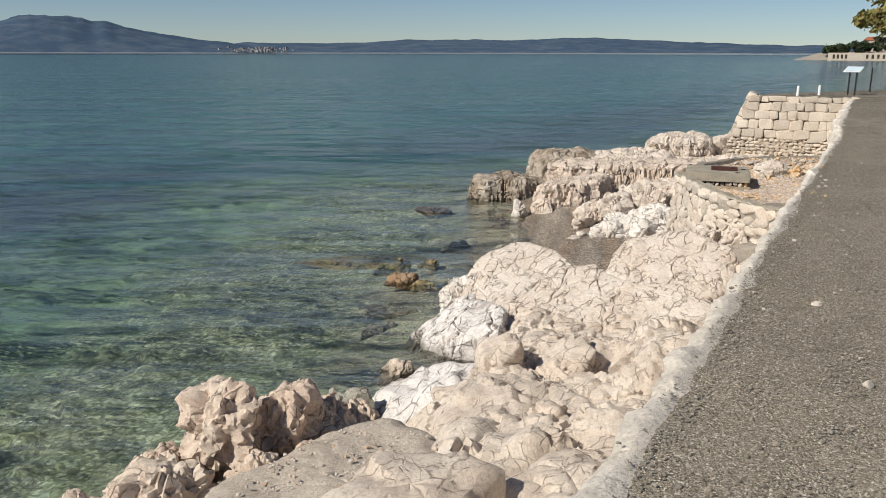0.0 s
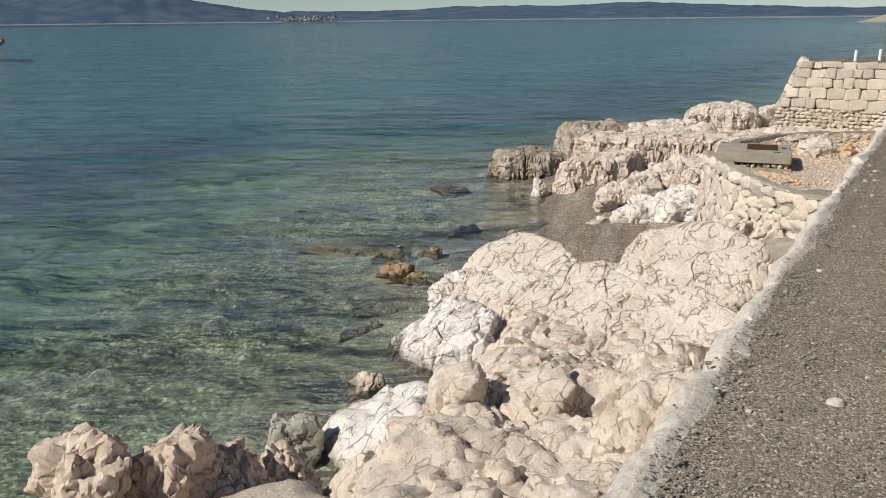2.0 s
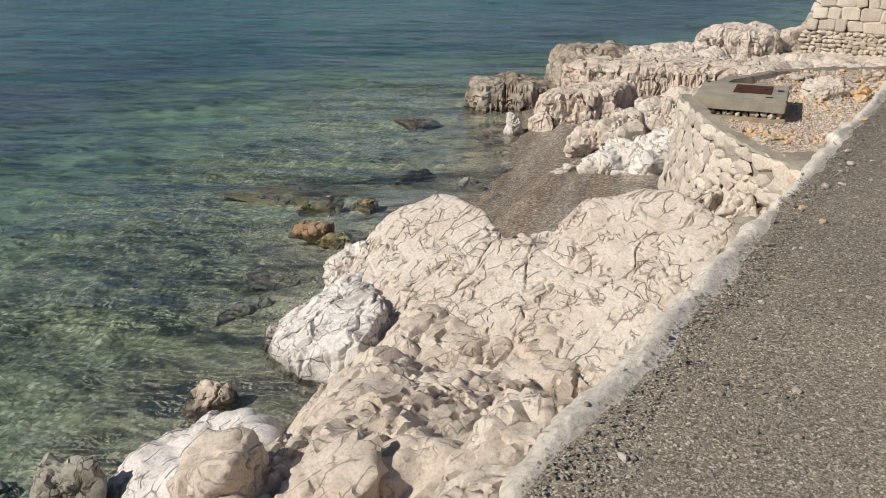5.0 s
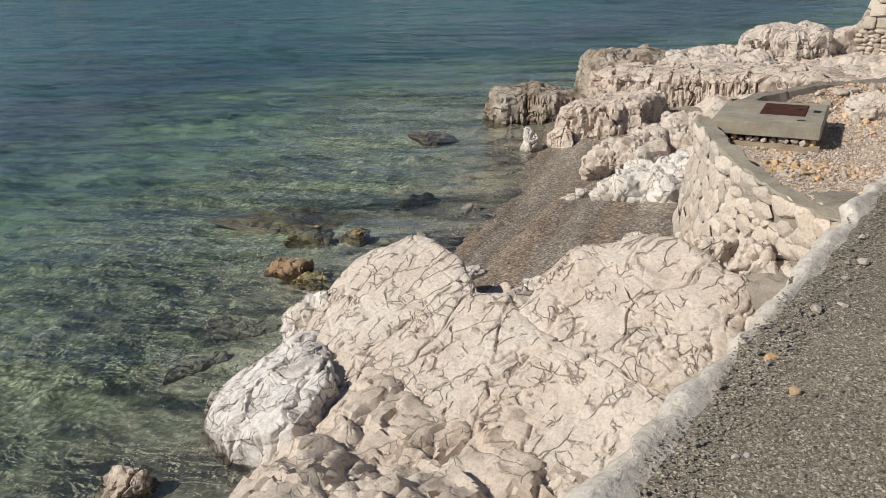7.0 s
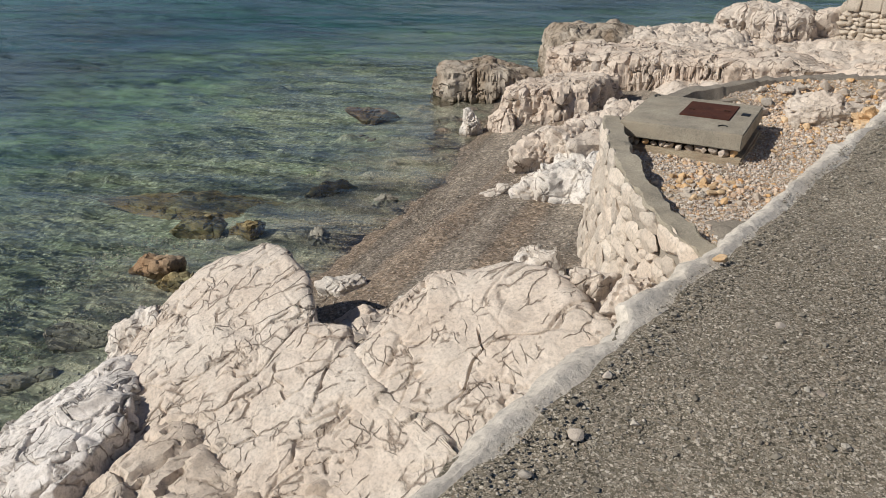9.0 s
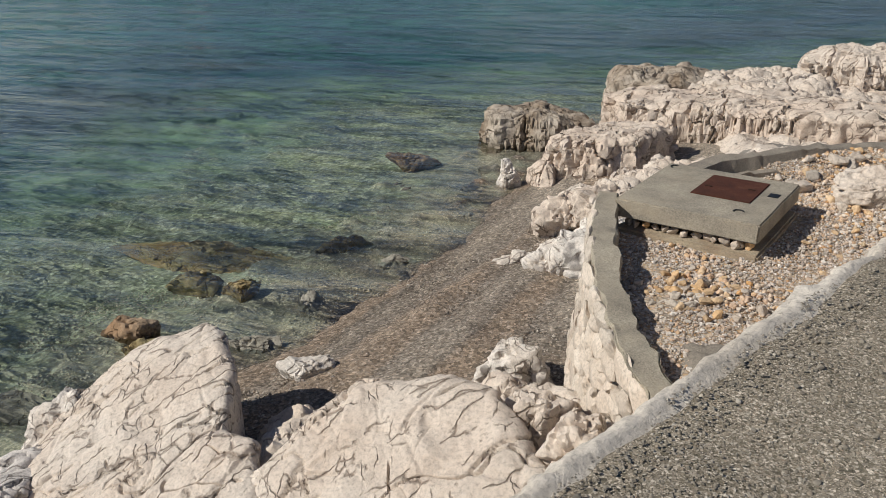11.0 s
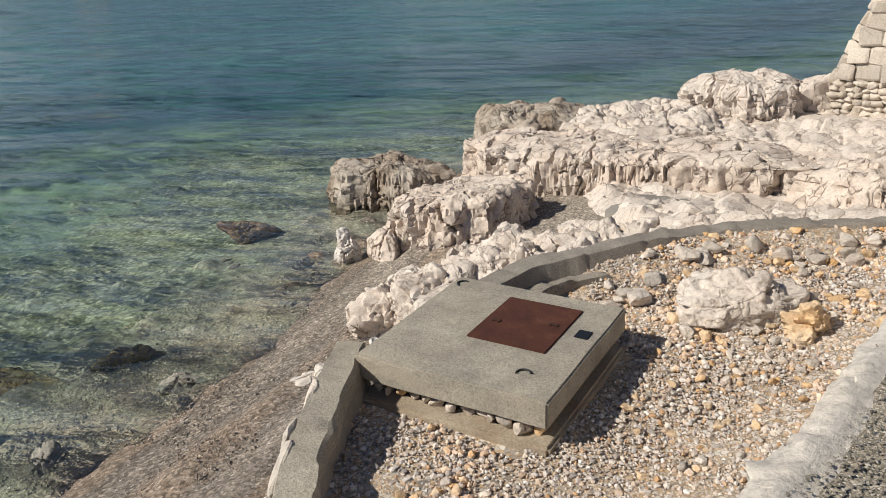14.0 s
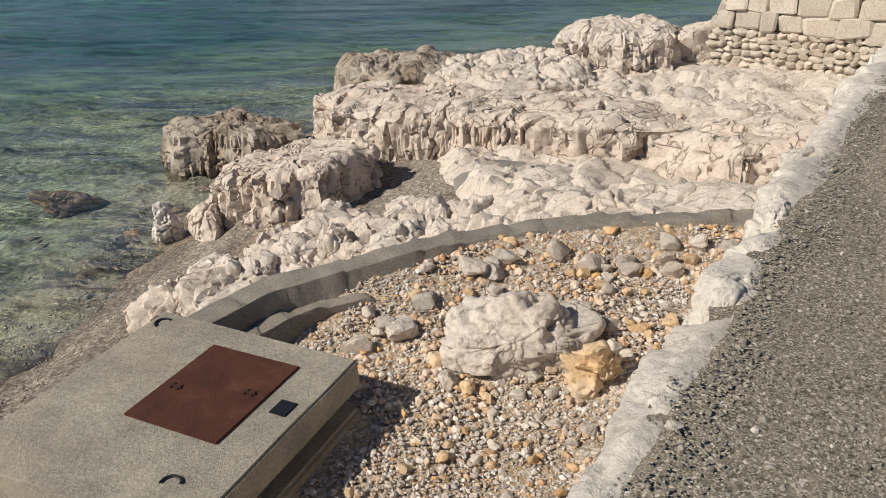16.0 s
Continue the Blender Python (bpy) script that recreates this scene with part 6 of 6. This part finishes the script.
wet = [(-10.45, 16.2, 0.45, 0.2, -3.50, 142, ALGAE, 30), (-9.5, 16.55, 0.32, 0.25, -3.42, 143, ALGAE, 40), (-13.15, 22.95, 0.62, 0.30, -3.46, 144, BROWN_ROCK, 36), (-11.5, 17.2, 1.9, 0.62, -3.76, 145, ALGAE, 32),
       (-9.95, 18.75, 0.5, 0.14, -3.48, 146, ALGAE, 60), (-8.22, 16.92, 0.26, 0.24, -3.44, 147, PALE_WET, 20), (-7.65, 15.72, 0.30, 0.18, -3.36, 148, PALE_WET, 58), (-8.5, 18.8, 0.42, 0.22, -3.42, 149, PALE_WET, 60),
       (-9.32, 21.1, 0.42, 0.2, -3.48, 150, PALE_WET, 60), (-10.45, 22.35, 0.5, 0.2, -3.5, 151, PALE_WET, 48), (-7.95, 15.1, 0.32, 0.22, -3.40, 152, PALE_WET, 40), (-8.15, 12.3, 0.52, 0.2, -3.60, 153, PALE_WET, 72),
       (-6.3, 10.2, 0.35, 0.25, -3.28, 154, LIME_PINK, 30), (-5.95, 8.2, 0.34, 0.26, -2.95, 155, PALE_WET, 10), (-5.95, 7.4, 0.3, 0.25, -3.2, 156, PALE_WET, 50), (-7.2, 7.9, 0.45, 0.3, -3.6, 157, PALE_WET, 20), (-8.4, 13.3, 0.5, 0.24, -3.56, 158, PALE_WET, 30), (-11.0, 23.55, 0.4, 0.22, -3.5, 159, PALE_WET, 20),
       (-6.25, 15.6, 0.30, 0.20, -3.05, 161, LIME_WHITE, 65)]
for x, y, rx, ry, z, s, mat, turn in wet:
    boulder(x, y, rx, ry, z, min(z - 0.36, float(bed_height(x, y)) - 0.15), mat, "flat stone lying in the clear shallows", turn=turn, seed=s, cell=0.04, facet=0.06, facet_size=0.3, edge=0.15)


# little stones wedged under the slab's front edge
rng = random.Random(77)
for i in range(13):
    u = -0.55 + 1.12 * i / 12 + rng.uniform(-0.02, 0.02)
    p = pose(-3.05, 18.32, -1.245, 0, 0, SLAB_TURN) @ Vector((u, -0.61 + rng.uniform(-0.03, 0.02), 0.075))
    stone(p.x, p.y, p.z, rng.uniform(0.07, 0.11), LOOSE_STONE if rng.random() < 0.85 else ORANGE_STONE, "small stone wedged under the concrete slab", 700 + i, "stones under the slab", 0.9)

# rubble along the inside of the curved wall
for i in range(26):
    u = rng.random()
    k = u * (len(BACK_LINE) - 2)
    a, b = BACK_LINE[int(k)], BACK_LINE[int(k) + 1]
    x, y = a[0] + (b[0] - a[0]) * (k % 1) + rng.uniform(0.25, 0.6), a[1] + (b[1] - a[1]) * (k % 1) - rng.uniform(0.05, 0.3)
    if y > 19.2:
        stone(x, y, float(platform_height(x, y)), rng.uniform(0.08, 0.19), LOOSE_STONE, "grey-cream rubble stone along the curved wall", 760 + i, "loose stones", 0.7)

# loose stones on the promenade
for i, (x, y, s, warm) in enumerate(((-0.40, 11.32, 0.05, 0), (-0.35, 10.77, 0.06, 0), (-0.43, 10.65, 0.06, 0), (-0.42, 11.07, 0.05, 0), (-0.49, 11.66, 0.05, 0), (-0.16, 12.35, 0.06, 0), (-0.45, 10.15, 0.07, 1), (-0.3, 9.95, 0.06, 1),
                                     (-0.56, 12.78, 0.07, 1), (0.1, 12.0, 0.05, 0), (0.0, 5.5, 0.08, 0), (0.35, 4.2, 0.06, 0), (-0.35, 7.4, 0.05, 0), (-0.6, 18.35, 0.06, 0))):
    stone(x, y, 0.02, s * 0.8, ORANGE_STONE if warm else LOOSE_STONE, "loose reddish stone on the gravel promenade" if warm else "loose pale stone on the gravel promenade", 820 + i, "stones on the promenade", 0.65)
